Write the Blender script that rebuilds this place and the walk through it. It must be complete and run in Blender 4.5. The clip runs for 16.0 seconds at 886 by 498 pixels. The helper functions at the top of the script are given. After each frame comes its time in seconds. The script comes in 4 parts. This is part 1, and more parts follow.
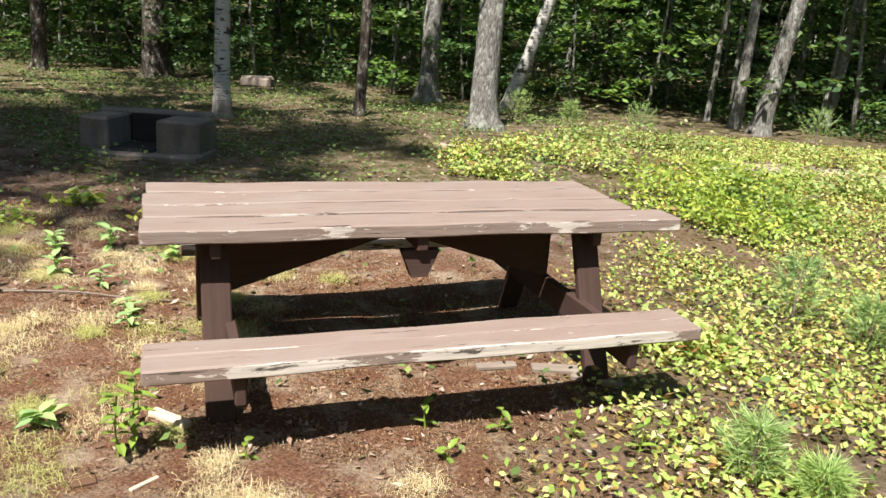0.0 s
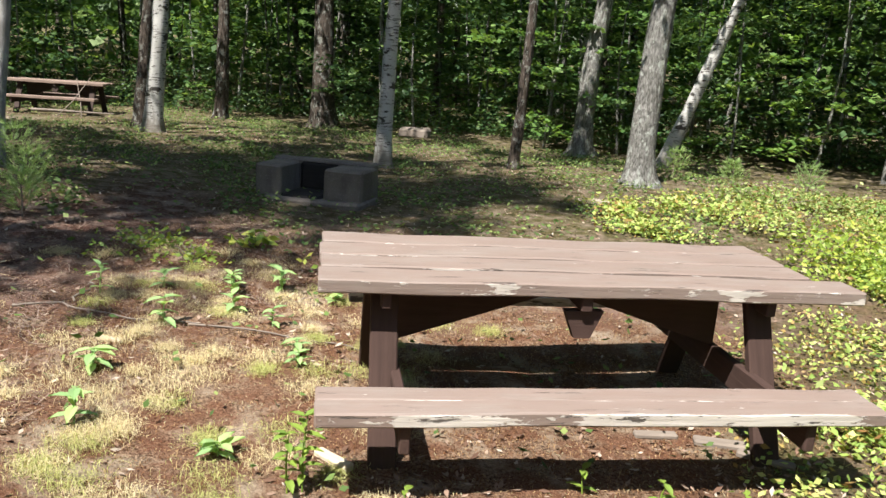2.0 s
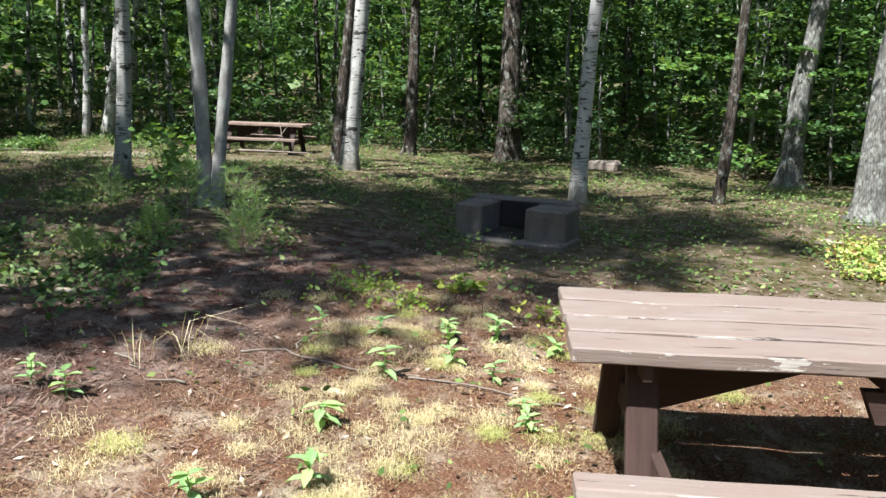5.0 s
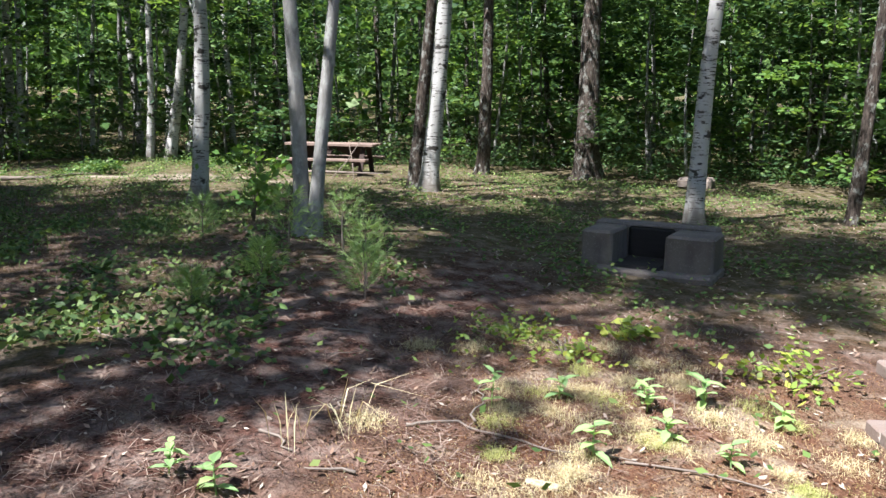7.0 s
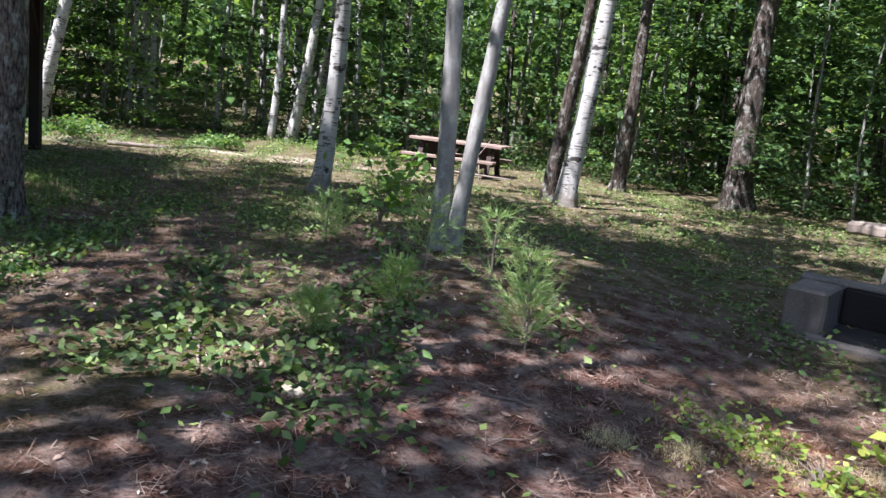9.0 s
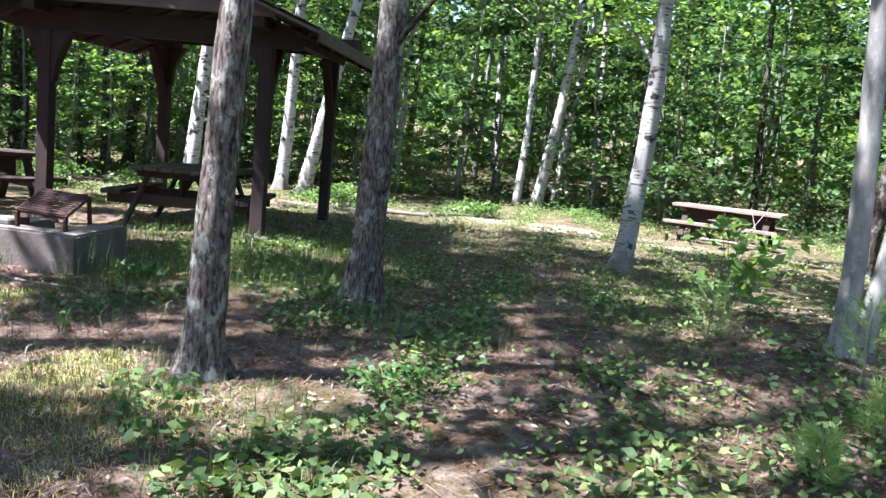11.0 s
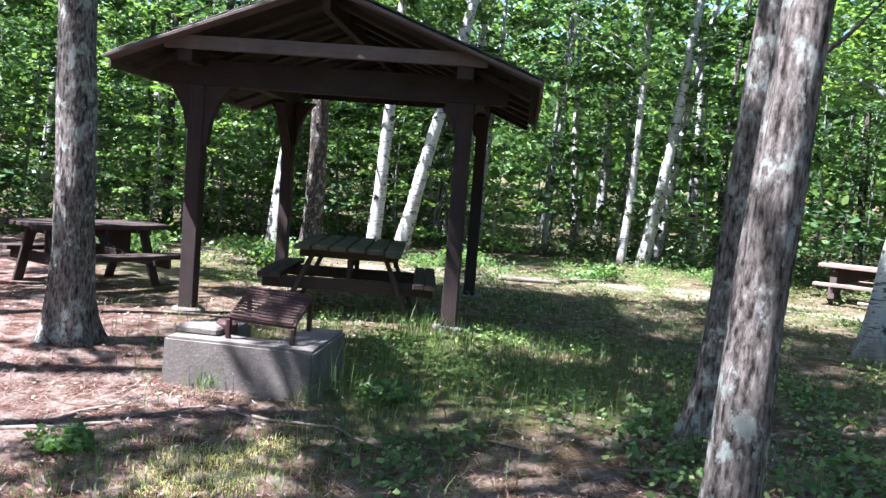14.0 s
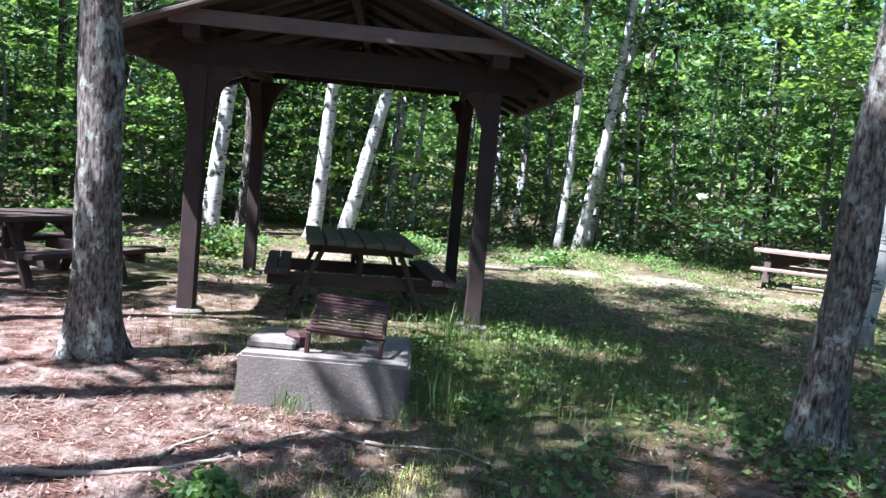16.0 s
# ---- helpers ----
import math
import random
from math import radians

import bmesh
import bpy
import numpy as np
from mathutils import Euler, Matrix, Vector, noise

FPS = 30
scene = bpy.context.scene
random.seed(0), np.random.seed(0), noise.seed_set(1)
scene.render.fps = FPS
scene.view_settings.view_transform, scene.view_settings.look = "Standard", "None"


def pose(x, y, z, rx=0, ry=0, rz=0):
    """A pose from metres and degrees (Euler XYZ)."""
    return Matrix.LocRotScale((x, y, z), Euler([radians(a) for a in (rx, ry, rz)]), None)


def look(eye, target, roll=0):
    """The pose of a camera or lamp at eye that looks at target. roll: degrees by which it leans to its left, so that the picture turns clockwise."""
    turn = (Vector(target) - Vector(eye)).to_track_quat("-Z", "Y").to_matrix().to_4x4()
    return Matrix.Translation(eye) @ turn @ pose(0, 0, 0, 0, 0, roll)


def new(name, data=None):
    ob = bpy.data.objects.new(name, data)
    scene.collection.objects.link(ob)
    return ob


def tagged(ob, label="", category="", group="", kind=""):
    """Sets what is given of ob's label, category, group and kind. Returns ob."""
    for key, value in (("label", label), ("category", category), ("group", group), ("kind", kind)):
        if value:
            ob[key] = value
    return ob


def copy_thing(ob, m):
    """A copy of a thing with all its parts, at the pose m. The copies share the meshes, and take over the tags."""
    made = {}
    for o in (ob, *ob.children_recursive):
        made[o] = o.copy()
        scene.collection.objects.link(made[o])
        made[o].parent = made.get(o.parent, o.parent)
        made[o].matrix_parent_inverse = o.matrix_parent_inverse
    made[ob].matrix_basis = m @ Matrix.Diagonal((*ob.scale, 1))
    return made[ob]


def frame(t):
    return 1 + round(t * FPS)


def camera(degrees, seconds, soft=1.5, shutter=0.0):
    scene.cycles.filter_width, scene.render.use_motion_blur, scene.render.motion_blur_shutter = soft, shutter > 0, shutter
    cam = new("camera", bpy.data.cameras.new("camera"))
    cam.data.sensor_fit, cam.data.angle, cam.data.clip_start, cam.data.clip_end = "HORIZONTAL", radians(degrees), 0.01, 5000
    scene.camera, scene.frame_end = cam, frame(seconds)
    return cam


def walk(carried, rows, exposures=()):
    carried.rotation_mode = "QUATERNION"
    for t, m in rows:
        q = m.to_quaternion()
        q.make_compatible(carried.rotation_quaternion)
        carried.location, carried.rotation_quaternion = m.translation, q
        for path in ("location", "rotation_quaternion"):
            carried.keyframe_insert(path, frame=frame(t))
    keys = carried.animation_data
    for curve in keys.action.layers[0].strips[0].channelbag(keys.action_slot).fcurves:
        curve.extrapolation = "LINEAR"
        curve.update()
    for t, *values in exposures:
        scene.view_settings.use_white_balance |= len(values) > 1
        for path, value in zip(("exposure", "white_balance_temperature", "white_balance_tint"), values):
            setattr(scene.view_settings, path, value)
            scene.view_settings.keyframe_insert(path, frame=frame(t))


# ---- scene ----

# ---------------------------------------------------------------- camera
PATH = [
    (0, (0.654, -0.069, 1.549), (0.342, 1.832, 1.010), 3.5),
    (0.5, (0.631, -0.061, 1.558), (0.260, 1.839, 1.052), 3.6),
    (1, (0.614, -0.072, 1.570), (0.154, 1.817, 1.100), 3.4),
    (1.5, (0.585, -0.095, 1.580), (0.010, 1.767, 1.127), 3.3),
    (2, (0.565, -0.115, 1.582), (-0.109, 1.716, 1.144), 3.8),
    (2.5, (0.535, -0.154, 1.595), (-0.210, 1.654, 1.174), 4.8),
    (3, (0.414, -0.209, 1.589), (-0.390, 1.577, 1.182), 5.1),
    (3.5, (0.315, -0.240, 1.591), (-0.550, 1.522, 1.208), 4.5),
    (4, (0.267, -0.158, 1.590), (-0.616, 1.598, 1.220), 4.1),
    (4.5, (0.212, 0.021, 1.595), (-0.743, 1.735, 1.208), 2.6),
    (5, (0.144, 0.037, 1.615), (-0.927, 1.682, 1.232), 1.7),
    (5.2, (0.076, 0.042, 1.618), (-1.034, 1.667, 1.262), 1.8),
    (7.3, (-1.139, 0.451, 1.586), (-2.301, 2.042, 1.242), 0.7),
    (7.5, (-1.238, 0.571, 1.593), (-2.279, 2.241, 1.239), 1.1),
    (8, (-1.487, 0.780, 1.619), (-2.472, 2.481, 1.250), 2.2),
    (8.5, (-1.813, 0.860, 1.573), (-3.018, 2.410, 1.193), 3.7),
    (9, (-2.133, 0.955, 1.566), (-3.481, 2.388, 1.209), 6.2),
    (9.5, (-2.549, 0.888, 1.574), (-3.978, 2.244, 1.228), 6.9),
    (10, (-2.964, 0.674, 1.538), (-4.553, 1.853, 1.244), 6.7),
    (10.2, (-3.087, 0.573, 1.573), (-4.741, 1.664, 1.304), 6.0),
    (12.3, (-4.859, -0.190, 1.610), (-6.525, 0.887, 1.353), 5.0),
    (12.5, (-5.067, -0.289, 1.618), (-6.709, 0.831, 1.392), 4.9),
    (13, (-5.429, -0.480, 1.627), (-7.096, 0.613, 1.459), 4.8),
    (13.5, (-5.823, -0.601, 1.663), (-7.525, 0.444, 1.558), 4.1),
    (14, (-6.174, -0.836, 1.659), (-7.854, 0.239, 1.508), 4.6),
    (14.5, (-6.448, -1.104, 1.668), (-8.125, -0.031, 1.483), 5.5),
    (15, (-6.729, -1.338, 1.653), (-8.374, -0.224, 1.426), 5.0),
    (15.5, (-6.987, -1.568, 1.682), (-8.568, -0.357, 1.498), 4.2),
    (16, (-7.285, -1.775, 1.697), (-8.771, -0.449, 1.513), 5.3),
]
EXPOSURES = [(0.0, 1.3, 6650, 9), (5.0, 1.5, 6000, 6), (7.5, 1.7, 5950, 14), (8.5, 1.75, 5900, 18), (10.0, 2.5, 5700, 17), (12.5, 2.68, 5650, 14), (16.0, 2.55, 5350, 14)]
cam = camera(59.0, 16.0, soft=1.5)
walk(cam, [(t, look(e, g, r)) for t, e, g, r in PATH], EXPOSURES)

# ---------------------------------------------------------------- light
SUN_TO = Vector((0.13, 0.57, -1.0)).normalized()
ELEV = math.asin(-SUN_TO.z)
world = bpy.data.worlds.new("sky")
scene.world = world
world.use_nodes = True
wn = world.node_tree
sky = wn.nodes.new("ShaderNodeTexSky")
sky.sky_type = "NISHITA"
sky.sun_disc = False
sky.sun_elevation = ELEV
sky.sun_rotation = math.atan2(-SUN_TO.x, -SUN_TO.y)
bg = wn.nodes["Background"]
bg.inputs["Strength"].default_value = 0.066
wn.links.new(sky.outputs[0], bg.inputs["Color"])
sun_data = bpy.data.lights.new("sun", "SUN")
sun_data.energy = 5.0
sun_data.angle = radians(0.55)
sun_data.color = (1.0, 0.95, 0.88)
sun = new("sun", sun_data)
sun.rotation_euler = SUN_TO.to_track_quat("-Z", "Y").to_euler()

# ---------------------------------------------------------------- node helpers


class Nodes:
    """A short way to wire a procedural material."""

    def __init__(self, name):
        self.mat = bpy.data.materials.new(name)
        self.mat.use_nodes = True
        self.tree = self.mat.node_tree
        self.bsdf = self.tree.nodes["Principled BSDF"]
        self.out = self.tree.nodes["Material Output"]

    def add(self, kind, **inputs):
        node = self.tree.nodes.new(kind)
        for key, value in inputs.items():
            self.put(node, key, value)
        return node

    def put(self, node, key, value):
        socket = node.inputs[int(key[1:])] if key[0] == "i" and key[1:].isdigit() else node.inputs[key]
        if isinstance(value, bpy.types.NodeSocket):
            self.tree.links.new(value, socket)
        else:
            socket.default_value = value

    def coords(self, scale=(1, 1, 1), kind="Object"):
        tc = self.add("ShaderNodeTexCoord")
        mp = self.add("ShaderNodeMapping", Vector=tc.outputs[kind], Scale=scale)
        return mp.outputs[0]

    def noise(self, vec, scale, detail=4.0, rough=0.55):
        return self.add("ShaderNodeTexNoise", Vector=vec, Scale=scale, Detail=detail, Roughness=rough).outputs["Fac"]

    def voronoi(self, vec, scale):
        return self.add("ShaderNodeTexVoronoi", Vector=vec, Scale=scale)

    def ramp(self, fac, *stops):
        node = self.add("ShaderNodeValToRGB", Fac=fac)
        els = node.color_ramp.elements
        while len(els) < len(stops):
            els.new(0.5)
        for el, (pos, col) in zip(els, stops):
            el.position = pos
            el.color = (*col, 1) if isinstance(col, tuple) else (col, col, col, 1)
        return node.outputs["Color"]

    def mix(self, fac, a, b, blend="MIX"):
        node = self.tree.nodes.new("ShaderNodeMix")
        node.data_type, node.blend_type = "RGBA", blend
        for key, value in ((0, fac), (6, a), (7, b)):
            if isinstance(value, bpy.types.NodeSocket):
                self.tree.links.new(value, node.inputs[key])
            else:
                node.inputs[key].default_value = (*value, 1) if isinstance(value, tuple) else value
        return node.outputs[2]

    def math(self, op, a, b=0.0):
        node = self.tree.nodes.new("ShaderNodeMath")
        node.operation = op
        for key, value in ((0, a), (1, b)):
            if isinstance(value, bpy.types.NodeSocket):
                self.tree.links.new(value, node.inputs[key])
            else:
                node.inputs[key].default_value = value
        return node.outputs[0]

    def axis(self, vec, name):
        return self.add("ShaderNodeSeparateXYZ", Vector=vec).outputs[name]

    def island(self):
        return self.add("ShaderNodeNewGeometry").outputs["Random Per Island"]

    def random(self):
        return self.add("ShaderNodeObjectInfo").outputs["Random"]

    def attr(self, name):
        node = self.add("ShaderNodeAttribute")
        node.attribute_name = name
        return node.outputs["Fac"]

    def bump(self, height, strength, distance):
        node = self.add("ShaderNodeBump", Height=height, Strength=strength, Distance=distance)
        self.put(self.bsdf, "Normal", node.outputs[0])

    def finish(self, color, rough=0.8, metal=0.0, spec=0.3):
        self.put(self.bsdf, "Base Color", (*color, 1) if isinstance(color, tuple) else color)
        self.put(self.bsdf, "Roughness", rough)
        self.put(self.bsdf, "Metallic", metal)
        self.put(self.bsdf, "Specular IOR Level", spec)
        return self.mat


def leaf_material(name, stops, through_light=0.35, rough=0.45, spec=0.35):
    n = Nodes(name)
    col = n.ramp(n.island(), *stops)
    big = n.noise(n.coords(), 0.9, 2.0)
    col = n.mix(0.5, col, n.ramp(big, (0.3, 0.55), (0.7, 1.0)), "MULTIPLY")
    col = n.mix(0.8, col, n.ramp(n.random(), (0.0, (0.62, 0.72, 0.75)), (0.5, (1.0, 1.0, 1.0)), (1.0, (1.14, 1.12, 0.95))), "MULTIPLY")
    n.finish(col, rough, 0.0, spec)
    bright = n.mix(1.0, col, (1.5, 1.45, 0.75), "MULTIPLY")
    tr = n.add("ShaderNodeBsdfTranslucent", Color=bright)
    ms = n.add("ShaderNodeMixShader", Fac=through_light)
    n.tree.links.new(n.bsdf.outputs[0], ms.inputs[1])
    n.tree.links.new(tr.outputs[0], ms.inputs[2])
    n.tree.links.new(ms.outputs[0], n.out.inputs["Surface"])
    return n.mat


def bark_material(name, dark, light, furrow=30.0, lichen=0.0, relief=0.035):
    n = Nodes(name)
    v = n.coords((1, 1, 0.3))
    f = n.noise(v, furrow, 6.0, 0.7)
    plates = n.voronoi(n.add("ShaderNodeMapping", Vector=v, Scale=(1, 1, 0.9)).outputs[0], furrow * 0.9).outputs["Distance"]
    f = n.math("SUBTRACT", n.math("MULTIPLY", f, 1.15), n.math("MULTIPLY", n.math("SUBTRACT", plates, 0.35), 0.3))
    ridges = n.ramp(f, (0.34, 0.0), (0.74, 1.0))
    col = n.mix(ridges, dark, light)
    wide = n.noise(n.coords(), 2.2, 4.0)
    col = n.mix(0.6, col, n.ramp(wide, (0.3, 0.5), (0.7, 1.1)), "MULTIPLY")
    if lichen:
        spots = n.ramp(n.noise(n.coords((1, 1, 0.7)), 11.0, 7.0, 0.68), (0.53, 0.0), (0.6, lichen))
        col = n.mix(spots, col, (0.42, 0.44, 0.40))
    n.bump(f, 1.0, relief)
    return n.finish(col, 0.95, 0, 0.1)


def birch_material():
    n = Nodes("birch_bark")
    v = n.coords((1, 1, 9.0))
    rings = n.noise(v, 5.5, 3.0, 0.6)
    lent = n.ramp(rings, (0.52, 0.0), (0.57, 1.0))
    breaks = n.ramp(n.noise(n.coords(), 9.0, 3.0), (0.45, 0.0), (0.55, 1.0))
    scar = n.ramp(n.noise(n.coords((1, 1, 1.8)), 4.2, 4.0), (0.6, 0.0), (0.63, 1.0))
    base = n.mix(n.noise(n.coords(), 3.0, 5.0), (0.24, 0.23, 0.215), (0.58, 0.57, 0.55))
    col = n.mix(n.math("MULTIPLY", lent, breaks), base, (0.06, 0.05, 0.045))
    col = n.mix(scar, col, (0.05, 0.045, 0.04))
    foot = n.axis(n.coords(), "Z")
    near = n.math("SUBTRACT", 0.62, foot)
    rough_foot = n.ramp(n.math("ADD", near, n.math("MULTIPLY", n.noise(n.coords((1, 1, 0.4)), 12.0, 5.0), 0.9)), (0.72, 0.0), (0.95, 0.85))
    col = n.mix(rough_foot, col, (0.16, 0.14, 0.12))
    n.bump(rings, 0.35, 0.01)
    return n.finish(col, 0.75, 0, 0.2)


def painted_wood(name, paint, primer, half, peel=0.5):
    """Old brown paint on a plank, flaking to a pale primer along the edges and the grain."""
    n = Nodes(name)
    along = n.coords((0.35, 6.0, 6.0))
    grain = n.noise(along, 9.0, 6.0, 0.65)
    shift = n.math("MULTIPLY", n.random(), 37.0)
    c = n.coords((1, 1, 1))
    moved = n.add("ShaderNodeVectorMath", i0=c, i1=n.add("ShaderNodeCombineXYZ", X=shift).outputs[0]).outputs[0]
    edge = n.math("DIVIDE", n.math("ABSOLUTE", n.axis(c, "Y")), half)
    patch = n.noise(n.add("ShaderNodeMapping", Vector=moved, Scale=(1.4, 5.5, 5.5)).outputs[0], 5.5, 6.0, 0.7)
    wear = n.math("ADD", n.math("MULTIPLY", n.math("POWER", edge, 26.0), 0.34), patch)
    flake = n.ramp(wear, (0.665 - 0.05 * peel, 0.0), (0.69 - 0.05 * peel, 1.0))
    tone = n.mix(n.noise(moved, 2.5, 4.0), paint, tuple(1.35 * p for p in paint))
    tone = n.mix(n.math("MULTIPLY", grain, 0.35), tone, (0.30, 0.27, 0.25))
    bare = n.ramp(n.noise(n.add("ShaderNodeMapping", Vector=moved, Scale=(0.9, 3.0, 3.0)).outputs[0], 3.0, 6.0, 0.7), (0.46, 0.0), (0.7, 0.6))
    tone = n.mix(bare, tone, n.mix(grain, (0.12, 0.10, 0.088), (0.33, 0.29, 0.26)))
    col = n.mix(flake, tone, n.mix(grain, primer, (0.30, 0.27, 0.24)))
    crack = n.ramp(n.noise(n.add("ShaderNodeMapping", Vector=moved, Scale=(0.9, 16.0, 16.0)).outputs[0], 3.0, 5.0, 0.7), (0.33, 1.0), (0.36, 0.0))
    rot = n.ramp(n.math("ADD", n.math("MULTIPLY", n.math("POWER", edge, 12.0), 0.1), n.noise(n.add("ShaderNodeMapping", Vector=moved, Scale=(1.6, 9.0, 9.0)).outputs[0], 2.2, 6.0, 0.7)), (0.68, 0.0), (0.71, 1.0))
    crack = n.math("MAXIMUM", crack, n.math("MULTIPLY", rot, 0.9))
    col = n.mix(crack, col, (0.05, 0.04, 0.035))
    n.bump(n.math("SUBTRACT", n.math("ADD", grain, flake), n.math("MULTIPLY", crack, 1.5)), 0.6, 0.006)
    return n.finish(col, 0.62, 0, 0.35)


def plain_wood(name, a, b, scale=8.0, moss=0.0):
    n = Nodes(name)
    grain = n.noise(n.coords((0.4, 5, 5)), scale, 6.0, 0.65)
    col = n.mix(grain, a, b)
    wide = n.noise(n.coords(), 3.0, 4.0)
    col = n.mix(0.6, col, n.ramp(wide, (0.3, 0.6), (0.7, 1.15)), "MULTIPLY")
    if moss:
        col = n.mix(n.ramp(n.noise(n.coords(), 5.0, 5.0), (0.42, 0.0), (0.6, moss)), col, (0.05, 0.075, 0.03))
    n.bump(grain, 0.5, 0.006)
    return n.finish(col, 0.85, 0, 0.2)


def concrete_material():
    n = Nodes("weathered_concrete")
    c = n.coords()
    col = n.mix(n.noise(c, 3.0, 6.0), (0.11, 0.093, 0.083), (0.205, 0.178, 0.158))
    stain = n.ramp(n.noise(n.coords((2, 2, 0.5)), 3.4, 5.0), (0.42, 0.0), (0.62, 0.65))
    col = n.mix(stain, col, (0.10, 0.085, 0.08))
    pits = n.voronoi(c, 60.0).outputs["Distance"]
    specks = n.noise(c, 90.0, 2.0)
    col = n.mix(n.ramp(specks, (0.6, 0.0), (0.7, 0.4)), col, (0.36, 0.35, 0.32))
    n.bump(n.math("ADD", n.noise(c, 25.0, 6.0), n.math("MULTIPLY", pits, 0.4)), 0.35, 0.008)
    return n.finish(col, 0.95, 0, 0.15)


def ground_material():
    n = Nodes("forest_floor")
    c = n.coords()
    fine = n.noise(c, 42.0, 6.0, 0.7)
    mid = n.noise(c, 6.0, 5.0, 0.6)
    wide = n.noise(c, 0.9, 4.0)
    litter = n.mix(n.noise(c, 28.0, 5.0, 0.75), (0.05, 0.022, 0.016), (0.28, 0.145, 0.11))
    litter = n.mix(n.ramp(fine, (0.35, 0.0), (0.65, 1.0)), (0.025, 0.014, 0.011), litter)
    litter = n.mix(n.ramp(mid, (0.43, 0.0), (0.68, 0.65)), litter, n.mix(fine, (0.21, 0.155, 0.13), (0.52, 0.435, 0.385)))
    dry = n.mix(n.ramp(n.noise(c, 75.0, 4.0, 0.75), (0.38, 0.0), (0.62, 1.0)), (0.04, 0.02, 0.013), (0.36, 0.25, 0.17))
    dry = n.mix(n.ramp(mid, (0.36, 0.0), (0.56, 0.7)), dry, n.mix(fine, (0.05, 0.02, 0.012), (0.24, 0.10, 0.055)))
    dry = n.mix(n.ramp(n.noise(c, 3.4, 5.0, 0.65), (0.52, 0.0), (0.66, 0.7)), dry, n.mix(fine, (0.24, 0.18, 0.12), (0.58, 0.49, 0.38)))
    green = n.mix(fine, (0.025, 0.045, 0.012), (0.13, 0.17, 0.045))
    green = n.mix(n.ramp(mid, (0.45, 0.0), (0.65, 0.7)), green, (0.12, 0.08, 0.04))
    sand = n.mix(fine, (0.36, 0.30, 0.24), (0.55, 0.47, 0.38))
    col = n.mix(n.attr("dry"), litter, dry)
    col = n.mix(n.attr("green"), col, green)
    col = n.mix(n.attr("sand"), col, sand)
    col = n.mix(0.5, col, n.ramp(wide, (0.3, 0.65), (0.7, 1.15)), "MULTIPLY")
    n.bump(n.math("ADD", fine, mid), 1.0, 0.03)
    return n.finish(col, 0.97, 0, 0.08)


def iron_material():
    n = Nodes("rusted_iron")
    r = n.noise(n.coords(), 18.0, 6.0)
    col = n.mix(r, (0.03, 0.015, 0.015), (0.085, 0.04, 0.036))
    n.bump(r, 0.4, 0.004)
    return n.finish(col, 0.65, 0.35, 0.4)


BARK_GREY = bark_material("grey_bark", (0.10, 0.095, 0.085), (0.36, 0.345, 0.325), 46.0, 0.8)
BARK_SMOOTH = bark_material("smooth_grey_bark", (0.23, 0.22, 0.205), (0.36, 0.35, 0.335), 22.0, 0.5, 0.006)
BARK_DARK = bark_material("dark_bark", (0.025, 0.02, 0.017), (0.15, 0.12, 0.10), 34.0, 0.45)
BARK_SHAGGY = bark_material("shaggy_bark", (0.035, 0.027, 0.022), (0.37, 0.32, 0.29), 52.0, 0.85)
BARK_BIRCH = birch_material()
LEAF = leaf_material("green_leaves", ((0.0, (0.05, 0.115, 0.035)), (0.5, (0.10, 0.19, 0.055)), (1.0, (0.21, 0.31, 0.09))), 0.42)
# Lit and shaded versions of LEAF: sun and shade are put into their greens.
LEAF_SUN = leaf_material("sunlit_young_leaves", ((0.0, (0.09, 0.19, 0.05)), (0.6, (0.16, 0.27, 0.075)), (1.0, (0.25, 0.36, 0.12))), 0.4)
LEAF_SHADE = leaf_material("shaded_green_leaves", ((0.0, (0.03, 0.07, 0.03)), (0.6, (0.065, 0.125, 0.045)), (1.0, (0.14, 0.21, 0.075))), 0.35)
LEAF_LIME = leaf_material("lime_leaves", ((0.0, (0.16, 0.25, 0.05)), (0.6, (0.27, 0.37, 0.07)), (1.0, (0.42, 0.43, 0.09))), 0.3)
LEAF_GROUND = leaf_material("small_ground_leaves", ((0.0, (0.19, 0.09, 0.035)), (0.14, (0.42, 0.31, 0.11)), (0.28, (0.20, 0.30, 0.07)), (0.7, (0.34, 0.44, 0.12)), (1.0, (0.60, 0.58, 0.24))), 0.25, 0.55)
LEAF_FLOOR = leaf_material("shade_ground_leaves", ((0.0, (0.05, 0.09, 0.035)), (0.6, (0.105, 0.175, 0.055)), (1.0, (0.25, 0.31, 0.12))), 0.25, 0.6, 0.2)
NEEDLES = leaf_material("pine_needles", ((0.0, (0.22, 0.36, 0.12)), (1.0, (0.44, 0.56, 0.24))), 0.3)
LITTER = leaf_material("dead_leaves", ((0.0, (0.07, 0.035, 0.022)), (0.4, (0.20, 0.115, 0.08)), (0.75, (0.36, 0.25, 0.19)), (1.0, (0.58, 0.50, 0.42))), 0.1, 0.7, 0.15)
NEEDLE_LITTER = leaf_material("fallen_needles", ((0.0, (0.12, 0.055, 0.04)), (0.5, (0.26, 0.14, 0.105)), (1.0, (0.44, 0.31, 0.25))), 0.05, 0.75, 0.15)
GRASS = leaf_material("green_grass", ((0.0, (0.04, 0.09, 0.018)), (0.7, (0.10, 0.17, 0.04)), (1.0, (0.25, 0.27, 0.10))), 0.3)
BROWN_MOSS = leaf_material("brown_moss", ((0.0, (0.07, 0.03, 0.018)), (0.5, (0.21, 0.105, 0.055)), (1.0, (0.44, 0.31, 0.18))), 0.2, 0.8, 0.1)
